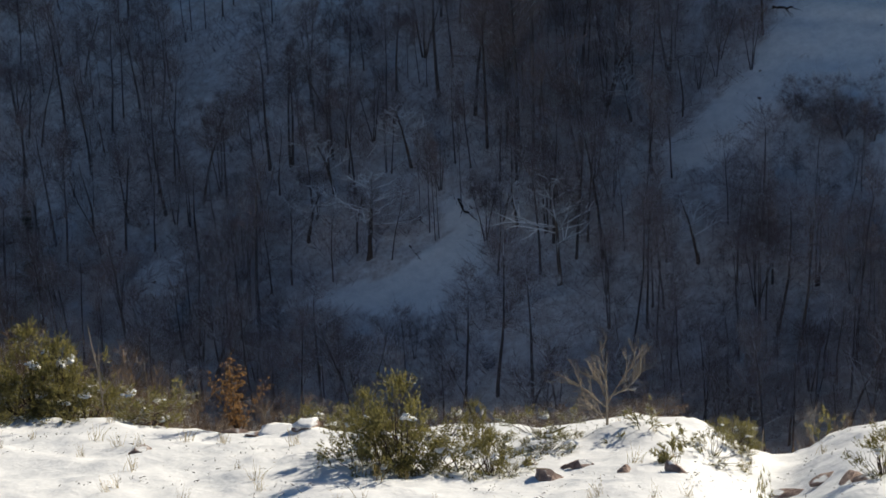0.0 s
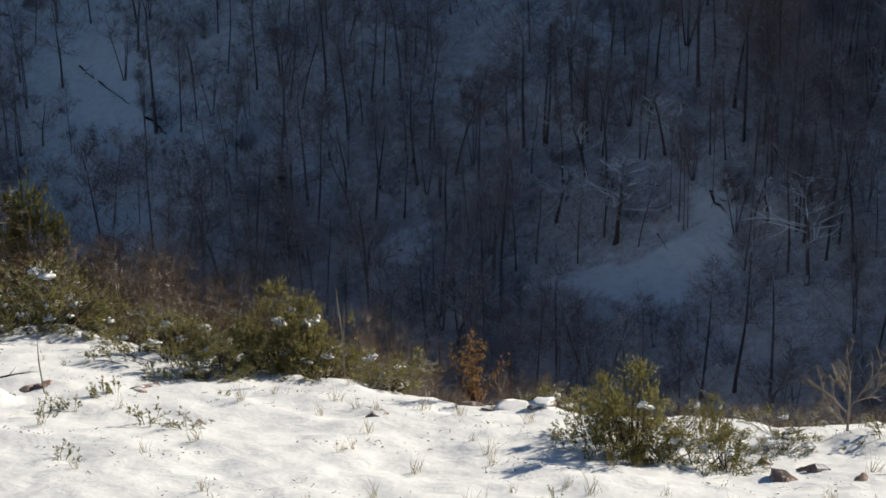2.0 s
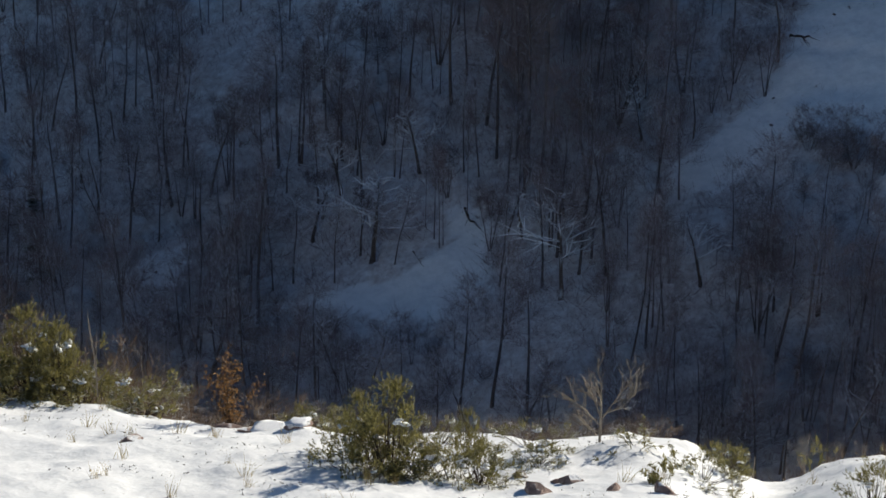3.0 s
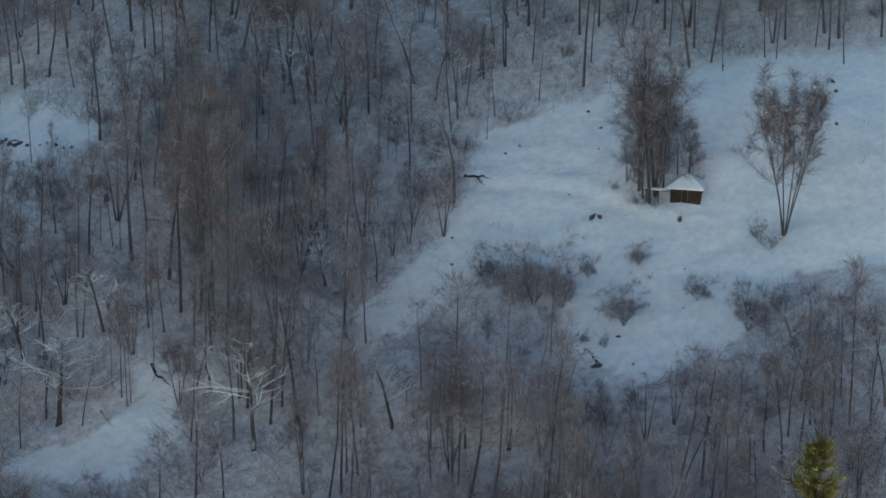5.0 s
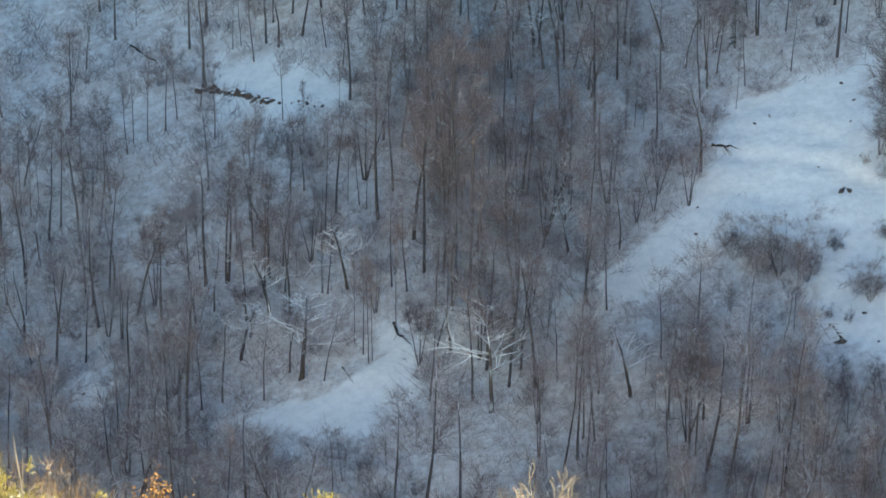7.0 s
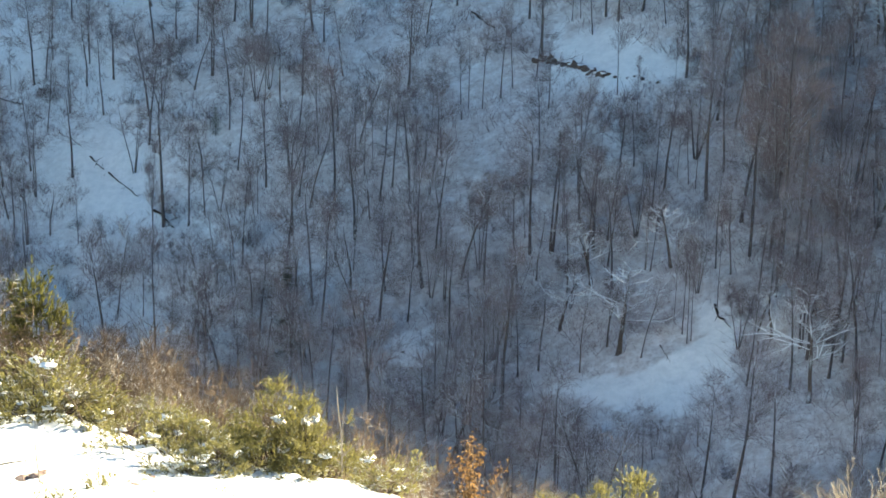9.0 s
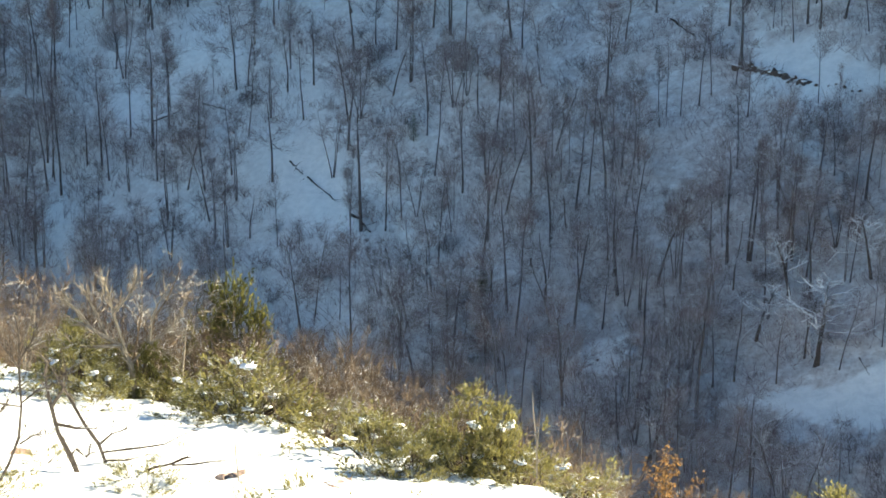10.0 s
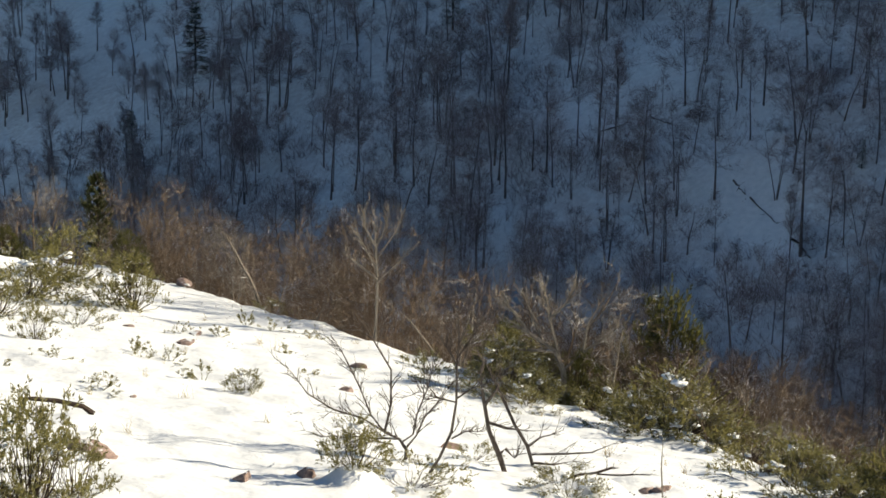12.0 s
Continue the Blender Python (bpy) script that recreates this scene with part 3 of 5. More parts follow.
    ("b", -26.1, 235.8, 14.2, 0.8),
    ("b", -23.2, 232.9, 13.7, 0.8),
    ("n", -29.5, 224.8, 9.5, 0.6),
    ("b", -16.9, 209.8, 10.5, 0.7),
    ("b", -13.3, 207.5, 9.8, 0.7),
    ("n", -18.3, 227.7, 10.6, 0.7),
    ("n", -17.1, 226.2, 11.2, 0.7),
    ("n", -16.2, 226.9, 9.8, 0.7),
    ("n", -8.4, 228.6, 9.8, 0.7),
    ("n", -9.5, 229.7, 10.2, 0.7),
    ("b", -5.3, 232.6, 10.0, 0.7),
    ("n", -3.6, 231.8, 11.3, 0.7),
    ("b", -0.1, 234.5, 11.4, 0.7),
    ("b", -2.4, 196.6, 8.7, 0.8),
    ("b", -3.6, 197.1, 8.7, 0.8),
    ("h", -4.8, 187.2, 9.0, 1.1),
    ("h", 1.6, 187.2, 10.2, 0.9),
    ("b", 6.1, 207.1, 10.9, 0.7),
    ("b", 1.9, 207.0, 8.4, 0.7),
    ("b", 8.2, 220.4, 8.8, 0.8),
    ("p", 18.5, 186.2, 9.8, 0.7),
    ("w", 10.4, 188.8, 7.8, 1.1),
    ("w", 11.7, 186.7, 7.7, 1.1),
    ("h", -7.4, 182.8, 7.1, 0.9),
    ("r", -70.1, 253.7, 7.5, 1.09),
    ("r", -62.4, 259.9, 5.4, 0.94),
    ("r", -44.3, 219.4, 4.8, 0.94),
    ("d", -65.1, 274.6, 10.3, 0.8),
    ("h", -58.3, 267.5, 10.8, 0.9),
    ("n", -75.2, 265.7, 10.6, 0.7),
    ("h", -67.9, 242.0, 7.0, 0.8),
    ("t", 8.7, 171.3, 5.6, 1.3),
    ("t", 7.7, 172.3, 4.5, 1.3),
    ("t", 14.3, 171.5, 5.0, 1.2),
    ("o", 18.4, 171.6, 5.0, 1.2),
    ("n", -75.7, 266.9, 10.6, 0.7),
    ("n", -82.0, 277.4, 9.2, 0.7),
    ("n", -69.1, 266.4, 6.7, 0.7),
    ("d", -65.0, 274.9, 9.9, 0.8),
    ("n", -58.0, 266.1, 9.9, 0.9),
    ("b", -101.5, 295.5, 10.9, 0.8),
    ("b", -98.1, 291.1, 11.7, 0.8),
    ("n", -98.3, 295.8, 9.9, 0.7),
    ("h", -79.6, 245.1, 8.0, 0.9),
    ("d", -84.7, 237.4, 13.4, 0.8),
    ("h", -110.0, 283.1, 7.4, 0.8),
    ("n", -125.3, 294.2, 12.2, 0.7),
    ("b", -123.7, 283.8, 8.5, 0.8),
    ("b", -125.7, 286.0, 8.6, 0.8),
    ("b", -128.6, 278.2, 9.4, 0.8),
    ("b", -147.8, 287.2, 13.4, 0.7),
    ("b", -156.4, 282.6, 10.4, 0.8),
    ("n", -166.8, 293.1, 12.4, 0.7),
    ("n", -166.7, 287.7, 8.7, 0.7),
    ("n", -160.3, 287.0, 13.6, 0.7),
    ("h", -175.9, 329.1, 9.0, 1.1),
    ("h", -178.2, 330.0, 6.8, 0.9),
    ("h", -137.7, 301.4, 10.1, 1.1),
    ("h", -109.0, 290.1, 8.5, 1.1),
    ("h", -112.7, 282.6, 8.4, 1.1),
    ("h", -99.8, 280.7, 10.0, 1.0),
):
    claim(x, y, 0)
    if kind == "s":
        shown.append((math.atan2(x, y), math.hypot(x, y), 0.26 * h / math.hypot(x, y)))
    s = h / TALL[kind]
    plant(MODELS[kind], x, y, rnd.uniform(0, 360), s, s * w)

for _ in range(60000):
    # even over the slope as it rises away from the brow
    az, el = rnd.uniform(-35, 29), rnd.uniform(-28, -7)
    d = -149 / (math.tan(radians(el)) - 0.333 * math.sin(radians(az)) - 0.4 * math.cos(radians(az)))
    if not 150 < d < 480 or el + 4.5 < -26.5 + max(0, -az) * 0.22:
        continue
    x, y = d * math.sin(radians(az)), d * math.cos(radians(az))
    near, far = lie(x, y)
    if near > far:
        continue
    if any(inside(x, y, c) for c in CLEARINGS) or not claim(x, y, (0.8 if az < -19 else 0.68 if az > 5 and el > -17 else 1) * max(1.4, 1.8 + 0.004 * max(0, d - 150) + 3.0 * noise.noise(Vector((x, y, 0)) * 0.07))):
        continue
    if any(inside(x, y, c) for c in SPARSE) and rnd.random() < 0.45:
        continue
    # a thinner stand below the old wall
    if -6 < az < 1.5 and el > -17.5 and rnd.random() < 0.38:
        continue
    if any(abs(radians(az) - a) < w and e - 20 < d < e + 1 for a, e, w in shown):
        continue
    s = rnd.uniform(0.65, 1.12)
    model = rnd.choice(distant) if d > 290 else rnd.choices(forest, (7, 5, 8, 3, 5, 4, 4, 4, 5, 12))[0]
    if hides_clearing(x, y, 14 * s):
        model, s = rnd.choice(forest[8:]), rnd.uniform(0.5, 0.8)
        if hides_clearing(x, y, 6 * s):
            continue
    count += 1
    if count > 1540:
        break
    plant(model, x, y, rnd.uniform(0, 360), s, s * rnd.uniform(1.0, 1.4), 0, (rnd.gauss(0, 1.3), rnd.gauss(0, 1.3)))
# the dense foot of the forest, beyond the brow
count = 0
for _ in range(20000):
    az, el = rnd.uniform(-3, 28), rnd.uniform(-28, -18.5)
    d = -149 / (math.tan(radians(el)) - 0.333 * math.sin(radians(az)) - 0.4 * math.cos(radians(az)))
    x, y = d * math.sin(radians(az)), d * math.cos(radians(az))
    near, far = lie(x, y)
    s = rnd.uniform(0.6, 1.0)
    if near > far or d < 150 or any(inside(x, y, c) for c in CLEARINGS) or hides_clearing(x, y, 11 * s):
        continue
    if any(abs(radians(az) - a) < w and e - 20 < d < e + 1 for a, e, w in shown) or not claim(x, y, 1.9):
        continue
    count += 1
    if count > 90:
        break
    plant(rnd.choices(forest, (2, 1, 4, 1, 2, 0, 4, 2, 2, 5))[0], x, y, rnd.uniform(0, 360), s, s * rnd.uniform(1.0, 1.4), 0, (rnd.gauss(0, 2), rnd.gauss(0, 2)))
retire(forest + distant + [broad, leafy_grove, snowy, round_bush])


def undergrowth():
    """Twigs and dead stalks that stand out of the snow under the trees."""
    r, shape = random.Random(8), Shape()
    for _ in range(19000):
        az, d = r.uniform(-34, 28), math.sqrt(r.uniform(155 ** 2, 330 ** 2))
        x, y = d * math.sin(radians(az)), d * math.cos(radians(az))
        cover = woods(x, y)
        if cover + 0.06 < r.random() or noise.noise(Vector((x, y, 0)) * 0.1) < -0.15:
            continue
        h = r.uniform(0.4, 3.0) if cover else r.uniform(0.15, 0.6)
        p = Vector((x, y, ground_z(x, y) - 0.1))
        for _ in range(9):
            shape.twig(p + Vector((r.gauss(0, 0.9), r.gauss(0, 0.9), 0)), Vector((r.gauss(0, 0.6), r.gauss(0, 0.6), 1)) * h * r.uniform(0.5, 1.1), 0.02 + 0.00006 * d)
    ob = new("undergrowth", shape.mesh("undergrowth", TWIG))
    tagged(ob, "thin dry undergrowth twigs poking out of forest snow", "undergrowth", kind="stuff")


undergrowth()


# ---- the valley: hut, conifers, fallen wood ----
def ball(fine):
    bm = bmesh.new()
    bmesh.ops.create_icosphere(bm, subdivisions=3 if fine else 2, radius=1)
    v, f = [x.co.copy() for x in bm.verts], [tuple(k.index for k in x.verts) for x in bm.faces]
    bm.free()
    return v, f


BALL_V, BALL_F = ball(False)
FINE_V, FINE_F = ball(True)


def lump(shape, centre, size, rough, seed):
    """An uneven rounded lump."""
    n, off = len(shape.v), Vector((seed * 3.7, seed * 1.3, seed * 2.1))
    for v in BALL_V:
        k = 1 + rough * noise.noise(v * 1.4 + off) + rough * 0.5 * noise.noise(v * 3.3 + off)
        shape.v.append(centre + Vector((v.x * size[0], v.y * size[1], v.z * size[2])) * k)
    shape.f += [tuple(n + i for i in f) for f in BALL_F]


def box(shape, centre, size, turn=0.0):
    n, c, s = len(shape.v), math.cos(turn), math.sin(turn)
    for z in (-1, 1):
        for x, y in ((-1, -1), (1, -1), (1, 1), (-1, 1)):
            px, py = x * size[0] / 2, y * size[1] / 2
            shape.v.append(Vector(centre) + Vector((px * c - py * s, px * s + py * c, z * size[2] / 2)))
    shape.f += [tuple(n + i for i in f) for f in ((0, 3, 2, 1), (4, 5, 6, 7), (0, 1, 5, 4), (1, 2, 6, 5), (2, 3, 7, 6), (3, 0, 4, 7))]


def hut(x, y):
    top = new("log_hut")
    top.matrix_world = pose(x, y, ground_z(x, y) - 0.8, 0, 0, -28) @ Matrix.Scale(0.78, 4)
    tagged(top, "small dark log hut under a thick snow roof", "hut")
    for i in range(8):
        z = 0.14 + 0.26 * i
        for px, py, ln, turn in ((0, -1.35, 4.0, 0), (0, 1.35, 4.0, 0), (-1.85, 0, 3.0, 1.5708), (1.85, 0, 3.0, 1.5708)):
            if i > 1 and py == -1.35 and turn == 0:
                # the doorway splits the front logs
                for cx, l2 in ((-1.3, 1.4), (1.15, 1.7)):
                    s = Shape()
                    s.tube([Vector((cx - l2 / 2, py, z)), Vector((cx, py, z + 0.01)), Vector((cx + l2 / 2 - 0.02, py, z)), Vector((cx + l2 / 2, py, z))], [0.13, 0.14, 0.13, 0], 6)
                    part("log", s, DARK, top)
                continue
            s, d = Shape(), Vector((math.cos(turn), math.sin(turn), 0)) * ln / 2
            c = Vector((px, py, z + (0.0 if turn == 0 else 0.12)))
            s.tube([c - d, c, c + d * 0.98, c + d], [0.13, 0.14, 0.13, 0], 6)
            part("log", s, DARK, top)
    door = Shape()
    for i in range(4):
        box(door, (-0.44 + i * 0.18, -1.32, 1.25), (0.17, 0.06, 1.7))
    part("door", door, DARK, top, "dark plank door")
    roof, cap = Shape(), Shape()
    for shape, lift, out, th in ((roof, 2.15, 0.35, 0.08), (cap, 2.25, 0.40, 0.24)):
        n = len(shape.v)
        w, d, r, h = 2.0 + out, 1.5 + out, 0.35, 1.5
        for z in (lift, lift + th):
            shape.v += [Vector(p) for p in ((-w, -d, z), (w, -d, z), (w, d, z), (-w, d, z), (-r, 0, z + h), (r, 0, z + h))]
        for o, flip in ((0, True), (6, False)):
            for f in ((0, 1, 5, 4), (1, 2, 5), (2, 3, 4, 5), (3, 0, 4)):
                shape.f.append(tuple(n + o + i for i in (f[::-1] if flip else f)))
        for i in range(4):
            j = (i + 1) % 4
            shape.f.append((n + i, n + j, n + 6 + j, n + 6 + i))
    part("roof", roof, DARK, top)
    part("snow_cap", cap, CLUMP, top, "thick white snow on the roof")
    # the open lean-to beside it
    shed = Shape()
    for px in (-5.2, -3.6):
        shed.tube([Vector((px, -1.2, -0.2)), Vector((px, -1.2, 1.0)), Vector((px, -1.2, 1.75)), Vector((px, -1.2, 1.8))], [0.09, 0.08, 0.08, 0], 6)
    shed.tube([Vector((-5.5, -1.2, 1.75)), Vector((-3.8, -1.2, 1.78)), Vector((-2.1, -1.2, 1.8)), Vector((-2.0, -1.2, 1.8))], [0.09, 0.09, 0.09, 0], 6)
    part("lean_to_frame", shed, DARK, top)
    ledge = Shape()
    lump(ledge, Vector((-3.8, -1.0, 1.92)), (1.75, 0.5, 0.16), 0.25, 4)
    part("snow_ledge", ledge, CLUMP, top, "snow lying on the lean-to")


hut(75.3, 185.0)


def conifer(seed, height, radius, mat, label, group="", needles=8, thick=0.04, spray=0.4, droop=-0.15):
    r = random.Random(seed)
    wood, green = Shape(), Shape()
    wood.tube(wander(r, Vector((0, 0, -0.3)), Vector((0, 0, 1)), height, 6, 0.01, 0.02), [height * 0.016 * (1 - i / 7) for i in range(7)], 6)
    tiers = max(20, int(height * 2.6))
    for i in range(tiers):
        u = (i + r.random()) / tiers
        z = height * (0.06 + 0.9 * u)
        for _ in range(7):
            a, ln = r.uniform(0, 6.28), radius * (1 - u) ** 0.8 * r.uniform(0.6, 1.15) + 0.1
            d = Vector((math.cos(a), math.sin(a), droop + 0.7 * u))
            br = wander(r, Vector((0, 0, z)), d, ln, 3, 0.1, 0.06)
            green.tube(br, [0.02, 0.015, 0.01, 0], 3)
            for _ in range(needles):
                p, dd = along(br, r.uniform(0.2, 1))
                green.spike(p, sideways(r, dd, r.uniform(0.2, 1.1), 0.15) * spray * r.uniform(0.6, 1.4), thick)
    top = new("conifer")
    tagged(top, label, "tree", group)
    part("trunk", wood, DARK, top)
    part("needles", green, mat, top)
    return top


snowy_fir = conifer(3, 9, 1.9, SNOWPINE, "slim dark conifer powdered with snow among bare trees", "conifers of the valley", 13, 0.055, 0.45, -0.3)
green_pine = conifer(4, 3, 0.85, PINE, "young olive-green pine below the snowy brow", "young pines", 20, 0.012, 0.13, 0.25)
for x, y, h, w in (
    (-22.9, 198.2, 10.4, 0.85),
    (61.5, 212.9, 6.2, 0.6),
    (32.1, 212.1, 8.2, 0.9),
    (-37.1, 242.2, 3.8, 1.0),
    (-114.6, 303.3, 11.8, 1.0),
    (-167.6, 313.2, 13.0, 1.2),
    (-164.5, 284.6, 10.1, 1.0),
):
    plant(snowy_fir, x, y, x * 37 % 360, h / 9, h / 9 * w)
for x, y, h, w in (
    (17.92, 35.75, 5.2, 1.1),
    (-38.26, 63.13, 5.8, 1.0),
):
    plant(green_pine, x, y, x * 37 % 360, h / 3, h / 3 * w)
retire([snowy_fir, green_pine])


def fallen(name, label, category, path, radius, mat, twigs=0, snow=0.0, sides=6):
    """A trunk or branch that lies along ground points, some with side twigs."""
    r = random.Random(int(abs(path[0][0]) * 97))
    pts = [Vector((x, y, ground_z(x, y) + radius * 0.5 + lift)) for x, y, lift in path]
    fine = [along(pts, i / 8)[0] + Vector((r.gauss(0, radius * 0.9), r.gauss(0, radius * 0.9), r.gauss(0, radius * 0.35))) for i in range(9)]
    top = new(name)
    tagged(top, label, category)
    s = Shape()
    s.tube(fine, [radius * (1 - 0.6 * i / 8) * r.uniform(0.6, 1.35) for i in range(9)], sides)
    for _ in range(twigs):
        p, d = along(fine, r.uniform(0.2, 0.95))
        s.tube(wander(r, p, sideways(r, d, 0.7, 0.25), radius * r.uniform(8, 18), 3, 0.15, 0.03), [radius * 0.35, radius * 0.25, radius * 0.15, 0], 3)
    part("trunk", s, mat, top)
    if snow:
        for i in range(5):
            c, (p, d) = Shape(), along(fine, 0.1 + 0.17 * i)
            lump(c, p + Vector((0, 0, radius * 0.9)), (radius * snow * 2.2, radius * snow, radius * 0.45), 0.3, i + 1)
            part("snow_patch", c, CLUMP, top, "patch of snow on top")


for path, radius, snow in (
    (((2.7, 239.0, 0.00), (5.9, 236.7, 0.00), (8.5, 234.8, 0.00)), 0.12, 0.7),
    (((-53.6, 244.3, 0.10), (-50.9, 240.9, 0.20)), 0.12, 0),
    (((-50.5, 240.5, 0.10), (-45.3, 234.2, 0.10)), 0.11, 0),
    (((-70.4, 265.1, 0.00), (-67.6, 262.4, 0.00), (-65.8, 260.9, 0.00)), 0.16, 0),
    (((-63.6, 257.9, 0.00), (-54.9, 246.5, 0.00)), 0.1, 0),
    (((20.9, 189.7, 0.20), (21.4, 188.1, 0.10), (22.5, 186.2, 0.00)), 0.16, 0),
    (((55.5, 198.3, 0.00), (56.4, 197.7, 0.00), (57.4, 197.2, 0.10)), 0.2, 0),
    (((15.5, 186.1, 0.30), (15.9, 184.7, 0.20), (16.5, 183.6, 0.00)), 0.07, 0),
    (((-77.5, 264.4, 0.00), (-73.0, 264.5, 0.20)), 0.14, 1.0),
    (((59.6, 170.0, 0.10), (60.3, 167.8, 0.00)), 0.15, 1),
    (((-5.9, 252.6, 0.00), (-1.0, 245.0, 0.00)), 0.2, 0),
    (((-26.9, 209.3, 0.20), (-23.0, 208.1, 0.00)), 0.15, 1.2),
    (((-42.9, 230.5, 0.30), (-39.2, 225.2, 0.10)), 0.2, 0),
):
    fallen("fallen_tree", "dark fallen tree trunk lying on the snowy slope", "log", path, radius * 0.85, DARK, 3, snow)


def boulder(shape, w, h, seed):
    """A low weathered stone with flat broken faces, sunk in the ground."""
    off = Vector((seed * 5.3, seed * 2.9, seed * 1.7))
    r = random.Random(seed)
    cuts = [(Vector((r.gauss(0, 1), r.gauss(0, 1), abs(r.gauss(0.3, 0.6)))).normalized(), r.uniform(0.3, 0.7)) for _ in range(8)]
    for v in FINE_V:
        p = v * (1 + 0.3 * noise.noise(v * 1.1 + off))
        for n, far in cuts:
            over = p.dot(n) - far
            if over > 0:
                p = p - n * over * 0.85
        p = p * (1 + 0.09 * noise.noise(v * 4.1 + off))
        shape.v.append(Vector((p.x * w * 0.75, p.y * w * 0.5, p.z * h * 0.8 + p.x * h * 0.3 + h * 0.04)))
    shape.f += FINE_F


def stone(name, label, x, y, w, h, seed, mat, group, cap=False):
    top = new(name)
    top.matrix_world = pose(x, y, ground_z(x, y), 0, 0, seed * 50)
    tagged(top, label, "stone", group)
    s = Shape()
    boulder(s, w, h, seed)
    part("stone", s, mat, top)
    if cap:
        c = Shape()
        lump(c, Vector((0, 0, h * 0.6)), (w * 0.5, w * 0.4, h * 0.24), 0.7, seed + 5)
        part("snow_cap", c, CLUMP, top, "rounded cap of fresh snow", True)


# Dark twig tufts of the meadow, built as low stones.
for i, (x, y, w, h) in enumerate((
    (65.5, 185.8, 0.95, 0.38),
    (66.2, 185.7, 0.79, 0.32),
    (51.0, 186.5, 0.38, 0.15),
    (52.2, 190.6, 0.45, 0.18),
    (64.5, 190.4, 0.45, 0.18),
    (70.3, 202.1, 0.61, 0.24),
    (70.8, 199.0, 0.47, 0.19),
    (69.5, 195.8, 0.40, 0.16),
    (94.1, 192.0, 0.61, 0.24),
    (93.8, 190.5, 0.54, 0.22),
    (91.9, 185.8, 0.59, 0.24),
    (71.7, 175.8, 0.31, 0.12),
    (69.7, 170.7, 0.30, 0.12),
    (62.9, 169.9, 0.47, 0.19),
    (63.0, 165.8, 0.29, 0.12),
    (76.9, 160.3, 0.64, 0.26),
    (60.3, 199.6, 0.40, 0.16),
    (62.1, 200.2, 0.33, 0.13),
    (-10.3, 195.2, 0.45, 0.18),
    (47.6, 183.5, 0.31, 0.12),
    (60.0, 167.7, 0.88, 0.35),
    (85.4, 201.2, 0.35, 0.14),
    (73.6, 182.3, 0.79, 0.32),
)):
    stone("meadow_stone", "small dark tuft shaped as a low stone in meadow snow", x, y, w, h, i + 1, DARKROCK, "stones of the meadow")

# a tumbled wall of field stones across the far slope
rnd = random.Random(17)
for i in range(46):
    u = i / 45
    x, y = 2.4 + 14.6 * u, 239.3 - 12.4 * u + 0.5 * math.sin(u * 9)
    if u > 0.62 and i % 3:
        continue
    w = rnd.uniform(0.55, 1.15) * (1 if u < 0.62 else 0.6)
    stone("wall_stone", "dark stone of a tumbled dry wall in snow", x + rnd.gauss(0, 0.1), y + rnd.gauss(0, 0.22), w, w * rnd.uniform(0.55, 0.85), i + 60, DARKROCK, "stones of the tumbled wall", i % 4 == 1)

# ---- the near slope ----
for i, (x, y, w, h, cap) in enumerate((
    (4.15, 26.28, 0.56, 0.21, 0),
    (5.24, 26.14, 0.41, 0.14, 0),
    (4.77, 26.94, 0.52, 0.11, 0),
    (4.62, 27.26, 0.31, 0.11, 0),
    (-2.12, 30.73, 0.42, 0.09, 0),
    (-5.07, 30.18, 0.28, 0.07, 0),
    (-8.55, 32.87, 0.45, 0.11, 0),
    (0.21, 32.43, 0.68, 0.09, 1),
    (0.75, 32.16, 0.46, 0.12, 1),
    (-6.64, 33.20, 0.38, 0.09, 0),
    (7.99, 26.91, 0.55, 0.14, 0),
    (8.52, 26.70, 0.40, 0.11, 0),
    (8.58, 25.63, 0.62, 0.11, 0),
    (5.94, 25.79, 0.40, 0.12, 0),
    (-0.41, 32.77, 0.49, 0.13, 0),
    (8.59, 25.25, 0.41, 0.08, 0),
    (-13.77, 26.78, 0.47, 0.22, 0),
    (-13.09, 27.76, 0.48, 0.20, 0),
    (-16.31, 26.04, 1.02, 0.29, 0),
    (-22.88, 41.47, 0.48, 0.15, 0),
    (-23.69, 43.59, 0.39, 0.11, 0),
    (-25.51, 43.31, 0.36, 0.09, 0),
    (-12.62, 33.32, 0.45, 0.22, 0),
    (-8.31, 33.14, 0.38, 0.10, 0),
    (-30.27, 55.16, 0.67, 0.20, 0),
    (-18.69, 42.74, 0.44, 0.11, 0),
    (-16.96, 38.25, 0.37, 0.09, 0),
    (-19.12, 32.51, 0.16, 0.05, 0),
    (-8.35, 32.88, 0.43, 0.09, 0),
    (-6.42, 33.50, 0.43, 0.09, 0),
    (4.06, 27.81, 0.32, 0.06, 0),
    (-6.57, 32.86, 0.37, 0.07, 0),
)):
    stone("field_stone", "brown field stone capped with snow" if cap else "bare reddish-brown stone lying in snow", x, y, w, h, i + 11, ROCK, "stones of the near slope", cap)


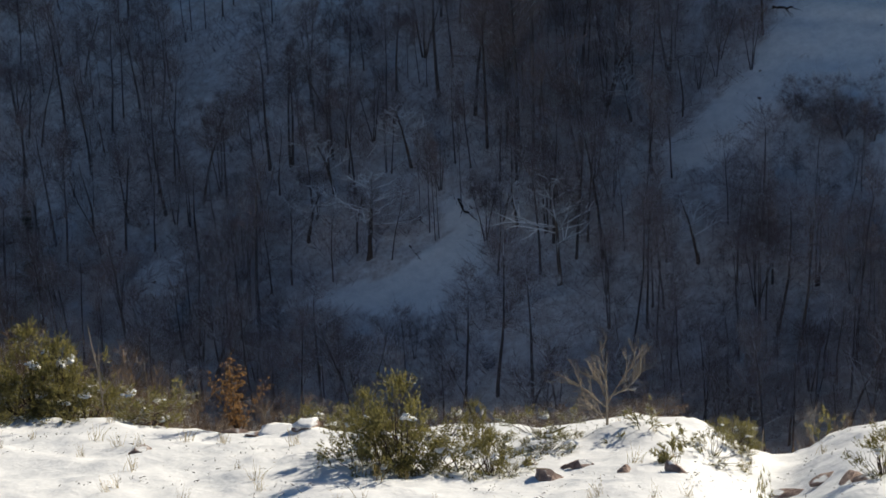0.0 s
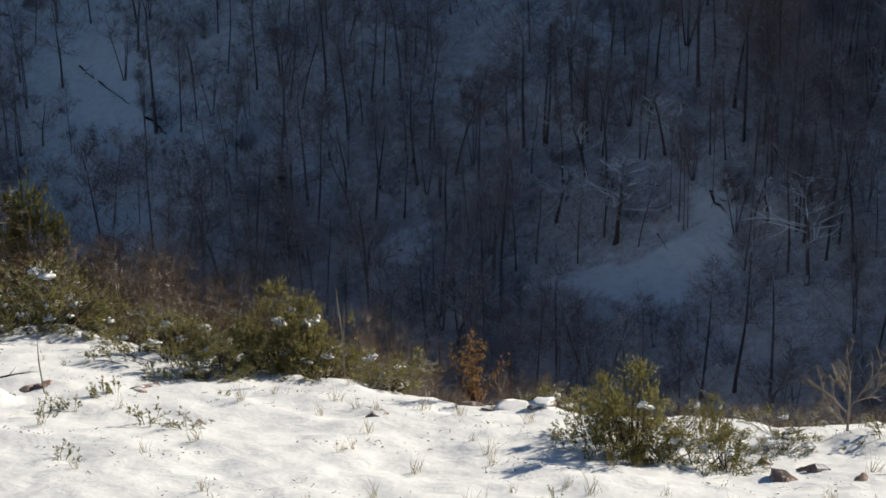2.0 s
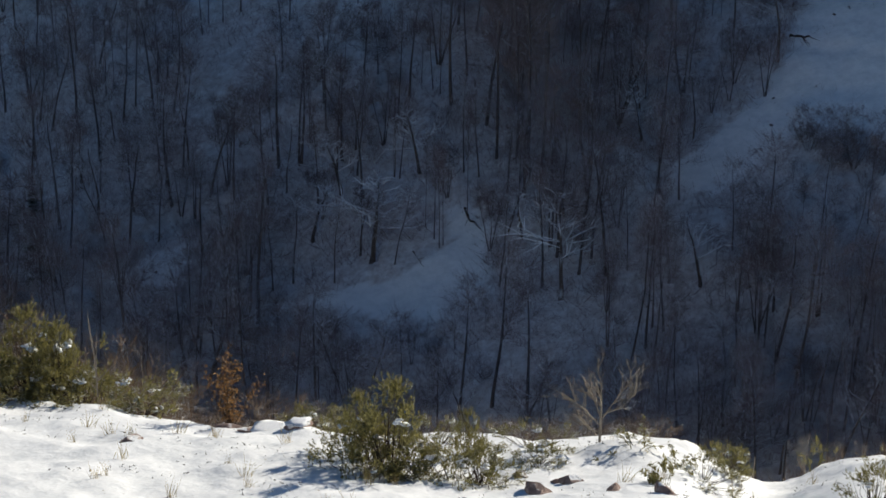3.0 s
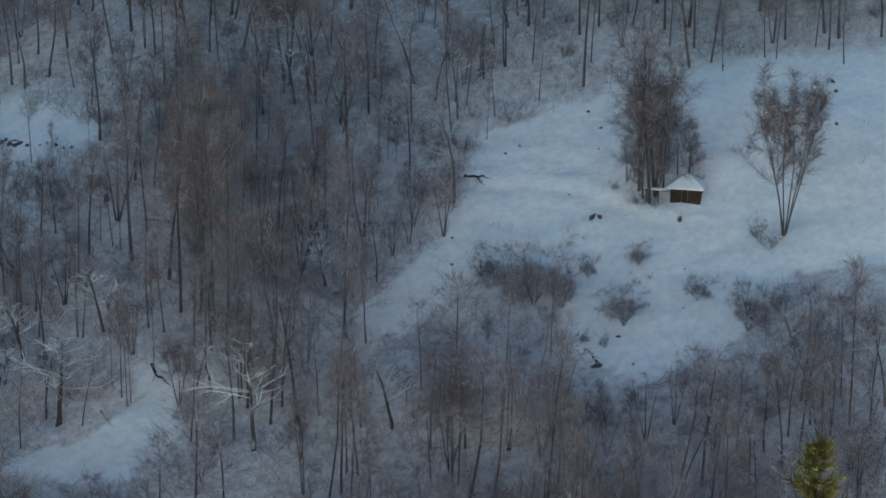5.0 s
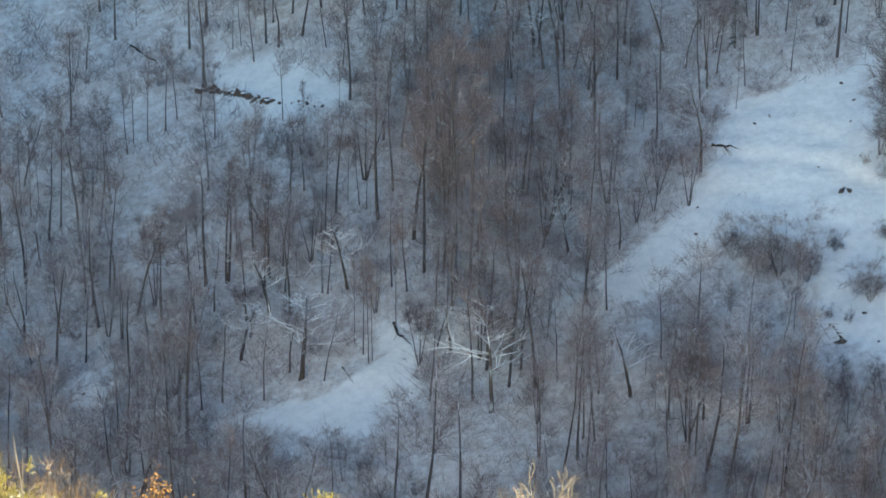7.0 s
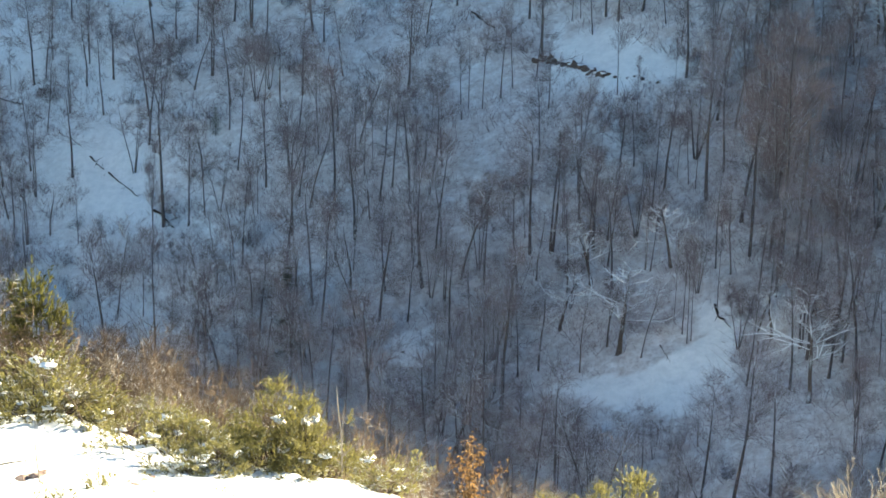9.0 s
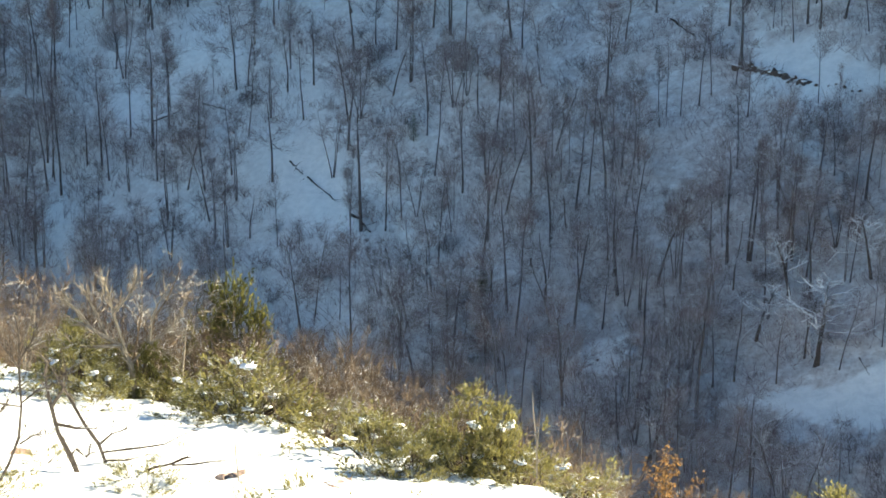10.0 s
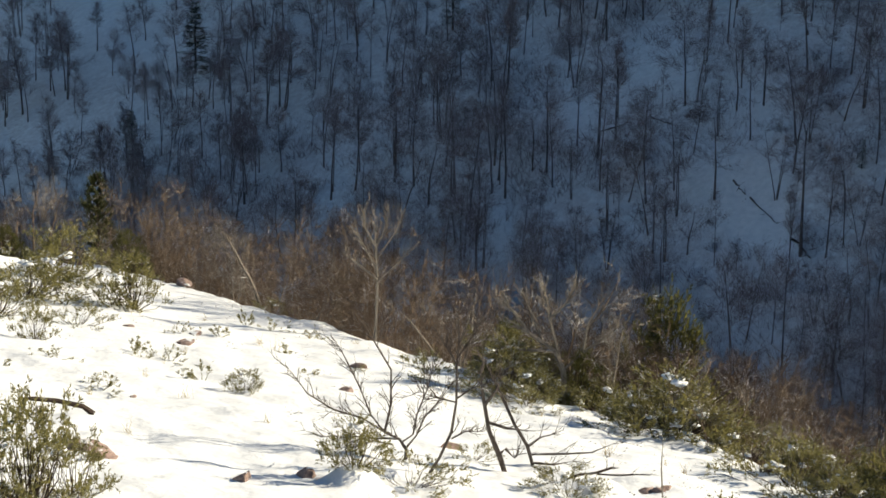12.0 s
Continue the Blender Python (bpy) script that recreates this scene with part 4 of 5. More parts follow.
def sprig(seed, shoots, spread, sprays, leaves, length, low, label, name, bend, size, lift=0.06, bare=0.2, root=0.2):
    """A small open shrub: a few shoots with feathery sprays."""
    r = random.Random(seed)
    green = Shape()
    for i in range(shoots):
        a, q = r.uniform(0, 6.28), math.sqrt(r.random())
        tilt = q * spread
        d = Vector((math.cos(a) * math.sin(tilt), math.sin(a) * math.sin(tilt), math.cos(tilt)))
        ln = length * (1 - low * q) * r.uniform(0.65, 1.05) * (1 + 0.5 * noise.noise(Vector((math.cos(a) * q * 1.8, math.sin(a) * q * 1.8, seed * 3.1))))
        pts = wander(r, Vector((math.cos(a) * q * root, math.sin(a) * q * root, -0.05)), d, ln, 4, bend, lift)
        green.tube(pts, [0.014, 0.011, 0.008, 0.005, 0], 3)
        for k in range(sprays):
            u = r.uniform(bare, 1.0)
            p, dd = along(pts, u)
            sp = wander(r, p, sideways(r, dd, r.uniform(0.35, 1.1), 0.12), length * r.uniform(0.07, 0.2) * (1.25 - 0.6 * u), 2, 0.22, 0.08)
            green.spike(p, sp[-1] - p, 0.004)
            for _ in range(leaves):
                w, d2 = along(sp, r.uniform(0.05, 1))
                green.leaf(w, sideways(r, d2, r.uniform(0.2, 1.1), 0.06) * r.uniform(0.03, 0.065) * size, 0.0068 * size * r.uniform(0.7, 1.3), r)
    top = new(name)
    tagged(top, label, "shrub", "sprigs of the near slope")
    part("foliage", green, JUNIPER, top)
    return top


def juniper(seed, clumps, broad, high, cone, sprays, leaves, lumps, label, size=1.0, group="junipers of the near slope", mat=None, name="juniper_bush"):
    """A juniper of tufted clumps on curved stems: a mound, or a ragged cone where cone is 1."""
    r = random.Random(seed)
    green, wood, crests = Shape(), Shape(), []
    for i in range(clumps):
        a, v = r.uniform(0, 6.28), r.random() ** (1 + 0.5 * cone)
        ragged = 1 + 0.55 * noise.noise(Vector((math.cos(a) * 1.3, math.sin(a) * 1.3, v * 1.5 + seed * 3.1)))
        if r.random() < cone:
            q = broad * (1.05 - v) ** 0.75 * math.sqrt(r.uniform(0.1, 1))
            at = Vector((math.cos(a) * q * ragged, math.sin(a) * q * ragged, high * (0.06 + 0.9 * v)))
        else:
            th, k = math.acos(v * 0.97), r.uniform(0.45, 1.0) ** 0.5 * ragged
            at = Vector((math.cos(a) * math.sin(th) * broad, math.sin(a) * math.sin(th) * broad, math.cos(th) * high)) * k + Vector((0, 0, 0.06))
        root = Vector((at.x * 0.25, at.y * 0.25, -0.06))
        mid = root.lerp(at, 0.55) + Vector((r.gauss(0, 0.04), r.gauss(0, 0.04), r.gauss(-0.04, 0.03)))
        wood.tube([root, mid, at], [0.008, 0.006, 0], 3)
        out = (Vector((at.x, at.y, 0)).normalized() * (0.5 + 0.5 * (1 - cone)) + Vector((0, 0, 0.75))).normalized()
        if v > 0.35:
            crests.append(at)
        for _ in range(sprays):
            ln = r.uniform(0.07, 0.19) * size
            d = sideways(r, out, abs(r.gauss(0, 0.75)))
            p0 = at + Vector((r.gauss(0, 0.03), r.gauss(0, 0.03), r.gauss(0, 0.03))) * size
            sp = wander(r, p0, d, ln, 2, 0.2, 0.12)
            green.spike(p0, sp[-1] - p0, 0.004)
            for _ in range(leaves):
                w, d2 = along(sp, r.uniform(0.05, 1))
                green.leaf(w, sideways(r, d2, r.uniform(0.25, 0.95), 0.05) * r.uniform(0.028, 0.055) * size, 0.0075 * size * r.uniform(0.7, 1.3), r)
    top = new(name)
    tagged(top, label, "shrub", group)
    part("stem", wood, DARK, top)
    part("foliage", green, mat or JUNIPER, top)
    for i in range(lumps):
        white, at = Shape(), crests[(i * 5) % len(crests)]
        for k in range(4):
            lump(white, at + Vector((r.gauss(0, 0.045), r.gauss(0, 0.045), r.gauss(0, 0.02))), (r.uniform(0.022, 0.065), r.uniform(0.022, 0.065), r.uniform(0.009, 0.02)), 1.0, i * 3 + k + seed)
        part("snow_lump", white, CLUMP, top, "lump of snow caught in the sprays", True)
    return top


KINDS = {
    "a": juniper(1, 56, 0.62, 1.05, 0.75, 8, 8, 1, "upright olive-green juniper with pointed tufts in snow", size=1.15),
    "b": juniper(2, 52, 0.70, 0.68, 0.15, 8, 8, 3, "dense olive-green juniper mound with lumps of snow", size=1.2),
    "c": juniper(3, 34, 0.80, 0.36, 0.0, 8, 8, 3, "low sprawling juniper half buried in snow", size=1.2),
    "d": sprig(4, 7, 0.95, 6, 7, 0.8, 0.2, "small green sprig of juniper poking from snow", "juniper_sprig", 0.3, 2.6),
    "e": juniper(5, 48, 0.72, 0.85, 0.45, 8, 8, 2, "loose open juniper with leafy stems in snow", size=1.1),
    "f": sprig(6, 8, 1.3, 5, 6, 0.75, 0.0, "sparse dry dwarf shrub in the snow", "dwarf_shrub", 0.34, 2.4, 0.0),
    "g": juniper(7, 130, 0.62, 1.0, 0.95, 9, 7, 0, "conical dark green juniper among dry brush", size=0.75, group="junipers of the brow", mat=EVERGREEN),
    "h": juniper(8, 110, 0.8, 0.85, 0.3, 9, 7, 2, "soft yellow-green juniper thicket beyond the brow", size=0.8, group="junipers of the brow"),
}
for kind, x, y, w, h in (
    ("a", 2.06, 27.98, 1.26, 1.45),
    ("c", 3.05, 27.62, 0.95, 1.20),
    ("c", 1.55, 27.95, 0.80, 1.10),
    ("b", 2.56, 27.94, 0.98, 0.94),
    ("a", 1.83, 28.34, 0.75, 0.87),
    ("e", 3.44, 27.44, 0.91, 0.79),
    ("c", 1.61, 29.31, 0.94, 0.89),
    ("a", 3.44, 29.41, 0.49, 0.70),
    ("b", -4.36, 36.31, 1.60, 1.95),
    ("a", -4.42, 36.35, 1.25, 1.70),
    ("c", -2.73, 35.02, 1.67, 1.31),
    ("c", -6.42, 35.99, 1.82, 1.36),
    ("b", -9.44, 40.63, 1.85, 1.12),
    ("c", -8.12, 39.48, 1.37, 1.39),
    ("c", -5.10, 35.45, 1.32, 1.24),
    ("b", 1.06, 32.74, 0.96, 0.64),
    ("c", -5.96, 37.63, 1.60, 1.32),
    ("c", -10.40, 41.44, 1.33, 1.26),
    ("e", -5.31, 34.65, 0.93, 0.78),
    ("b", -10.04, 40.39, 2.17, 1.91),
    ("b", -5.99, 37.66, 1.70, 1.33),
    ("b", -3.44, 35.57, 1.51, 1.11),
    ("a", -3.79, 35.85, 1.29, 1.57),
    ("e", -2.15, 34.61, 1.23, 0.65),
    ("a", 1.60, 29.06, 0.77, 0.99),
    ("b", 4.47, 28.45, 0.62, 0.45),
    ("d", -7.03, 31.85, 0.36, 0.63),
    ("f", -5.85, 29.69, 0.70, 0.57),
    ("f", -7.69, 30.31, 0.49, 0.64),
    ("d", -7.36, 30.80, 0.39, 0.41),
    ("f", -6.53, 26.58, 0.48, 0.44),
    ("f", -5.07, 28.96, 0.74, 0.33),
    ("d", -4.99, 32.72, 0.21, 0.25),
    ("f", 0.72, 24.59, 0.24, 0.35),
    ("d", 6.12, 26.62, 0.43, 0.68),
    ("f", 6.13, 28.87, 0.83, 0.56),
    ("d", 6.07, 26.58, 0.45, 0.77),
    ("a", 7.80, 29.14, 0.60, 0.45),
    ("c", 7.01, 27.90, 0.85, 0.65),
    ("e", 9.00, 25.48, 0.81, 0.82),
    ("f", 7.34, 25.85, 0.31, 1.02),
    ("d", 6.87, 28.70, 0.46, 0.44),
    ("b", -12.32, 28.00, 0.89, 1.12),
    ("c", -11.62, 28.72, 1.06, 0.84),
    ("c", -11.87, 32.53, 0.63, 0.51),
    ("b", -9.44, 30.70, 1.10, 0.62),
    ("e", -14.58, 21.80, 1.47, 1.85),
    ("b", -15.02, 21.81, 0.97, 1.33),
    ("e", -14.63, 23.01, 0.96, 1.11),
    ("f", -18.34, 26.88, 0.79, 1.04),
    ("d", -14.56, 23.77, 0.34, 0.52),
    ("e", -24.57, 37.50, 0.84, 0.90),
    ("a", -27.16, 46.40, 1.69, 1.47),
    ("c", -27.93, 46.30, 1.37, 1.16),
    ("c", -29.93, 47.13, 1.70, 1.33),
    ("c", -30.62, 46.15, 1.54, 1.19),
    ("d", -22.40, 38.24, 0.59, 0.54),
    ("f", -21.42, 38.16, 0.74, 0.51),
    ("d", -19.64, 36.34, 0.70, 0.66),
    ("b", -18.23, 35.62, 0.68, 0.61),
    ("f", -19.86, 32.43, 0.92, 0.45),
    ("f", -21.93, 37.93, 0.53, 0.32),
    ("d", -24.04, 47.29, 0.48, 0.69),
    ("f", -21.87, 47.12, 0.62, 0.52),
    ("c", -26.18, 53.12, 0.90, 0.68),
    ("d", -22.55, 33.08, 0.36, 0.36),
    ("f", -20.46, 33.00, 0.47, 0.25),
    ("b", -29.75, 45.10, 2.33, 1.71),
    ("b", -27.72, 40.63, 1.50, 1.28),
    ("e", -32.17, 51.08, 2.56, 1.94),
    ("c", -25.71, 41.16, 1.11, 0.84),
    ("f", -24.08, 43.55, 0.60, 0.45),
    ("d", -23.05, 43.81, 0.54, 0.43),
    ("f", -23.43, 47.65, 0.80, 0.48),
    ("d", -20.87, 43.39, 0.52, 0.42),
    ("f", -22.58, 35.09, 0.75, 0.45),
    ("d", -18.89, 40.45, 0.41, 0.32),
    ("b", -13.78, 44.23, 1.44, 1.23),
    ("b", -12.24, 42.97, 1.51, 1.19),
    ("c", -17.87, 45.34, 0.88, 0.94),
    ("b", -13.95, 42.03, 1.26, 1.01),
    ("a", -15.74, 45.78, 1.85, 1.43),
    ("c", -15.87, 41.72, 1.27, 0.87),
    ("d", -18.55, 42.41, 0.42, 0.20),
    ("c", -10.84, 40.23, 1.39, 0.87),
    ("b", -9.66, 40.81, 1.22, 0.68),
    ("c", -10.33, 41.38, 1.24, 1.07),
    ("c", -7.45, 37.58, 1.28, 0.96),
    ("b", -6.87, 38.41, 0.98, 0.77),
    ("d", -6.88, 32.29, 0.35, 0.52),
    ("c", -5.74, 34.58, 1.18, 0.89),
    ("c", -13.21, 43.77, 1.04, 0.95),
    ("a", -14.94, 43.27, 1.75, 1.20),
    ("c", -13.51, 40.64, 0.98, 0.71),
    ("f", 9.70, 30.84, 0.61, 0.91),
    ("c", 7.96, 30.13, 0.50, 0.78),
    ("b", 11.45, 28.74, 0.49, 0.72),
    ("f", 10.60, 28.90, 0.48, 0.58),
    ("c", 4.52, 29.81, 0.97, 0.61),
    ("c", 3.07, 30.35, 0.98, 0.61),
    ("g", -12.00, 47.20, 3.50, 5.70),
    ("h", -9.50, 41.60, 1.90, 1.70),
    ("h", -10.60, 42.60, 1.60, 1.90),
    ("h", -15.60, 46.30, 1.70, 1.60),
    ("h", -14.80, 45.60, 1.30, 1.50),
    ("h", -12.30, 44.30, 1.20, 1.40),
    ("g", -33.67, 57.41, 1.50, 1.63),
    ("g", -38.42, 57.14, 1.60, 1.47),
    ("g", -36.81, 57.47, 1.30, 0.58),
    ("g", -13.11, 43.84, 1.20, 1.74),
    ("g", -16.08, 46.47, 1.50, 1.88),
):
    plant(KINDS[kind], x, y, (x * 61 + y * 17) % 360, h, w)
retire(list(KINDS.values()))

# bare young trees and dry shrubs along the brow
dry = [
    woody("dry_shrub_tree", "pale dry shrub tree with fine crooked twigs on the brow", "tree", "shrub trees of the brow", PALE, PALE, 51, 3, clear=0.25, limbs=15, limb=0.6, spread=0.9, twigs=430, girth=0.019, twig_len=0.1, twig_r=0.0017, bend=0.12, lift=0.05, forks=5),
    woody("dry_shrub_tree", "pale bare shrub tree with several thin stems", "tree", "shrub trees of the brow", PALE, PALE, 52, 3, stems=3, clear=0.22, limbs=18, limb=0.5, spread=0.85, stem_spread=0.28, twigs=430, girth=0.019, twig_len=0.1, twig_r=0.0017, bend=0.13, lift=0.04, forks=4),
    woody("dry_shrub_tree", "greyish bare shrub tree with crooked limbs on the brow", "tree", "shrub trees of the brow", BROWN, PALE, 54, 3, stems=2, clear=0.3, limbs=16, limb=0.55, spread=1.0, stem_spread=0.3, twigs=430, girth=0.019, twig_len=0.1, twig_r=0.0017, bend=0.15, lift=0.08, forks=5),
]
for i, (x, y, h, w) in enumerate((
    (-26.76, 53.79, 4.01, 0.92),
    (-27.99, 54.44, 2.85, 0.69),
    (-37.52, 57.96, 4.08, 0.92),
    (-11.93, 42.80, 2.61, 0.80),
    (-36.80, 58.76, 3.19, 0.92),
    (-34.56, 58.77, 2.40, 0.92),
    (-24.42, 52.49, 3.18, 0.92),
    (-17.86, 47.75, 3.04, 0.92),
    (-38.79, 57.86, 3.24, 0.92),
    (6.13, 32.23, 0.85, 1.49),
    (13.94, 30.73, 1.06, 1.15),
    (12.86, 31.83, 1.18, 1.15),
    (9.96, 31.91, 1.05, 0.92),
    (13.82, 32.09, 1.60, 1.15),
    (9.98, 31.90, 1.07, 0.92),
    (-9.69, 40.99, 1.52, 1.15),
    (-6.45, 38.14, 1.54, 1.15),
    (-8.71, 40.08, 1.94, 1.38),
    (-6.41, 38.10, 1.72, 1.15),
    (4.50, 32.10, 0.31, 1.15),
    (-13.91, 44.91, 4.28, 1.15),
)):
    plant(dry[i % 3], x, y, i * 77, h / 3, h / 3 * w)
retire(dry)

LIFT = ((-36, 4.5), (-28, 3.2), (-22, 4.6), (-16, 4.4), (-10, 4.0), (-5, 2.8), (0, 1.6), (4, 0.9), (9, 0.7), (12, 0.6), (20, 0.9), (30, 1.8))
brush = [
    woody("brown_brush", "dense reddish-brown bare brush below the snowy brow", "shrub", "brush below the brow", BROWN, BROWN, 61, 3, stems=8, clear=0.08, limbs=40, sides=3, forks=1, limb=0.4, spread=0.6, stem_spread=0.35, twigs=780, girth=0.005, twig_len=0.14, twig_r=0.0018),
    woody("brown_brush", "dense reddish-brown bare brush below the snowy brow", "shrub", "brush below the brow", BROWN, BROWN, 62, 3, stems=7, clear=0.12, limbs=42, sides=3, forks=1, limb=0.42, spread=0.75, stem_spread=0.28, twigs=780, girth=0.005, twig_len=0.13, twig_r=0.0018),
    woody("pale_brush", "dry greyish brush with pale twigs below the brow", "shrub", "brush below the brow", PALE, BROWN, 63, 3, stems=6, clear=0.15, limbs=36, sides=3, forks=1, limb=0.42, spread=0.8, stem_spread=0.3, twigs=740, girth=0.007, twig_len=0.12, twig_r=0.0014),
]
rnd = random.Random(12)
for i in range(430):
    az, over = rnd.uniform(-36, 30), rnd.uniform(1.2, 17)
    if i % 5 < 3:
        az = rnd.uniform(-30, -3)
    d = brow_at(az) + over
    lift = float(np.interp(az, [p[0] for p in LIFT], [p[1] for p in LIFT]))
    x, y = d * math.sin(radians(az)), d * math.cos(radians(az))
    edge = lie(*(brow_at(az) * v for v in (math.sin(radians(az)), math.cos(radians(az)))))[0]
    h = d * math.tan(math.atan2(edge, brow_at(az)) + radians(lift * rnd.uniform(0.25, 1.0))) - ground_z(x, y)
    if 0.6 < h < 6:
        s = h / 3
        plant(rnd.choices(brush, (4, 4, 2))[0], x, y, rnd.uniform(0, 360), s, max(s * rnd.uniform(0.7, 1.1), 0.45))
for i, (x, y, h) in enumerate((
    (3.32, 32.74, 1.03),
    (3.81, 36.21, 1.67),
    (3.85, 35.20, 1.21),
    (3.87, 34.19, 1.28),
    (3.90, 33.18, 0.73),
    (4.42, 36.64, 2.20),
    (4.45, 35.63, 1.55),
    (4.47, 34.62, 1.09),
    (4.46, 33.61, 1.16),
    (4.47, 32.60, 0.62),
    (5.06, 36.06, 2.08),
    (5.07, 35.04, 1.43),
    (5.07, 34.03, 0.97),
    (5.03, 33.02, 1.04),
    (5.71, 36.46, 1.74),
    (5.67, 35.45, 1.94),
    (5.66, 34.44, 1.30),
    (5.64, 33.43, 0.84),
    (5.58, 32.43, 0.92),
    (6.32, 35.85, 1.60),
    (6.26, 34.85, 1.79),
    (6.23, 33.84, 1.14),
    (6.18, 32.83, 0.69),
    (6.94, 36.25, 2.04),
    (6.90, 35.24, 1.44),
    (6.82, 34.24, 1.62),
    (6.77, 33.23, 0.98),
    (6.70, 32.22, 0.55),
    (7.52, 35.63, 1.88),
    (7.46, 34.62, 1.30),
    (7.36, 33.62, 1.48),
    (7.29, 32.61, 0.87),
    (8.18, 36.00, 1.70),
    (8.07, 35.00, 1.79),
    (-1.61, 34.81, 0.56),
    (-1.44, 37.42, 1.19),
    (-1.12, 36.45, 0.87),
    (-0.80, 35.48, 0.99),
    (-0.52, 34.52, 0.62),
    (-0.26, 37.17, 1.31),
    (0.03, 36.23, 1.42),
    (0.30, 35.29, 1.03),
    (0.57, 34.37, 0.72),
    (0.82, 33.45, 0.83),
)):
    plant(brush[i % 2], x, y, i * 67, h * 0.26, max(h * 0.28, 0.4))
retire(brush)


def stem_tree(name, label, x, y, paths, radius, mat, twigs, seed):
    """A small crooked tree: each path is offsets across and up from the root."""
    r = random.Random(seed)
    top = new(name)
    top.matrix_world = pose(x, y, ground_z(x, y), 0, 0, math.degrees(-math.atan2(x, y)))
    tagged(top, label, "tree", "young bare trees of the near slope")
    for k, path in enumerate(paths):
        s = Shape()
        pts = [Vector((u, r.gauss(0, 0.06) if i else 0, v)) for i, (u, v) in enumerate(path)]
        n = len(pts)
        rad = radius if k == 0 else radius * 0.6
        s.tube(pts, [rad * (1 - 0.6 * i / n) * r.uniform(0.85, 1.15) for i in range(n)], 5)
        for _ in range(twigs):
            p, d = along(pts, r.uniform(0.25, 1.0))
            ln = r.uniform(0.15, 0.5)
            b = wander(r, p, sideways(r, d, 0.7, 0.2), ln, 3, 0.15, 0.05)
            s.tube(b, [max(rad * 0.3, 0.009), max(rad * 0.24, 0.007), 0.005, 0], 3)
            for _ in range(3):
                p2, d2 = along(b, r.uniform(0.3, 1))
                s.spike(p2, sideways(r, d2, 0.6, 0.1) * ln * 0.55, 0.005)
        part("stem" if k == 0 else "branch", s, mat, top)


stem_tree("young_tree", "low bare young tree with wide-spread dark branches", -12.67, 31.10, (((0.00, 0.00), (0.01, 0.23), (-0.12, 0.40), (-0.38, 0.57), (-0.28, 1.07), (-0.28, 1.73), (-0.59, 2.29), (-0.74, 2.51)), ((-0.12, 0.40), (-0.38, 0.51), (-0.64, 0.85), (-0.85, 1.40), (-1.11, 1.96), (-1.26, 2.27)), ((-0.38, 0.53), (-0.80, 0.79), (-1.31, 0.96), (-1.78, 1.29), (-2.14, 1.79)), ((0.01, 0.23), (0.19, 0.51), (0.34, 0.85), (0.65, 1.18), (0.76, 1.40)), ((-0.07, 0.34), (0.13, 0.51), (0.19, 0.90), (0.39, 1.40), (0.50, 1.96)), ((-0.23, 0.29), (-0.59, 0.34), (-0.90, 0.27), (-1.21, 0.23)), ((-0.12, 0.40), (-0.49, 0.42), (-0.90, 0.46), (-1.52, 0.46)),), 0.034, STEM, 26, 81)
stem_tree("young_tree", "slim bare young tree with pale crooked top", -11.81, 30.10, (((0.00, 0.00), (0.17, 0.29), (0.37, 0.77), (0.44, 1.42), (0.44, 2.06), (0.47, 2.60), (0.44, 3.03)), ((0.44, 1.42), (0.72, 1.63), (1.07, 1.74), (1.22, 1.95)), ((0.37, 0.67), (0.62, 0.77), (0.92, 0.88)), ((0.44, 2.06), (0.27, 2.38), (0.12, 2.60)), ((0.44, 2.17), (0.67, 2.49), (0.77, 2.71)), ((0.42, 1.36), (0.12, 1.47), (-0.23, 1.53)),), 0.03, STEM, 16, 82)
stem_tree("broken_tree", "leaning dark broken young trunk on snow", -11.10, 32.11, (((0.00, 0.00), (-0.10, 0.36), (-0.31, 0.81), (-0.44, 1.49), (-0.50, 2.00)), ((-0.10, 0.36), (0.00, 0.47), (0.16, 0.30), (0.26, 0.36)), ((-0.40, 1.32), (-0.21, 1.60), (-0.10, 1.83)), ((-0.34, 0.98), (0.00, 0.87), (0.47, 0.79)), ((-0.50, 1.94), (-0.44, 2.16), (-0.58, 2.39)),), 0.06, STEM, 8, 83)
stem_tree("broken_tree", "thin dark leaning trunk with few twigs on snow", -10.91, 33.18, (((0.00, 0.00), (-0.11, 0.39), (-0.36, 0.86), (-0.57, 1.26), (-0.82, 1.78), (-0.95, 2.01)), ((-0.03, 0.22), (0.56, 0.25), (1.10, 0.30), (1.64, 0.51)), ((-0.09, 0.39), (0.13, 0.57), (0.40, 0.68)), ((0.02, 0.05), (0.40, 0.05), (0.77, 0.07)),), 0.04, STEM, 6, 84)
stem_tree("dead_stalk", "thin upright dead stalk standing in snow", -8.14, 32.26, (((0.00, 0.00), (-0.05, 0.58), (-0.05, 1.22)),), 0.016, PALE, 0, 85)
stem_tree("dead_stick", "pale dead stick with short side twigs", -2.97, 34.84, (((0.00, 0.00), (-0.03, 0.94), (-0.10, 1.52), (-0.14, 2.01)), ((-0.02, 0.70), (0.01, 1.29), (0.03, 1.64)), ((-0.02, 0.47), (0.22, 0.76), (0.38, 0.84)), ((-0.03, 0.35), (-0.27, 0.58)),), 0.022, PALE, 0, 86)
stem_tree("dead_stalk", "thin upright dead stalk on the brow", 8.61, 30.73, (((0.00, 0.00), (0.01, 0.32), (0.02, 0.47)),), 0.012, PALE, 0, 87)
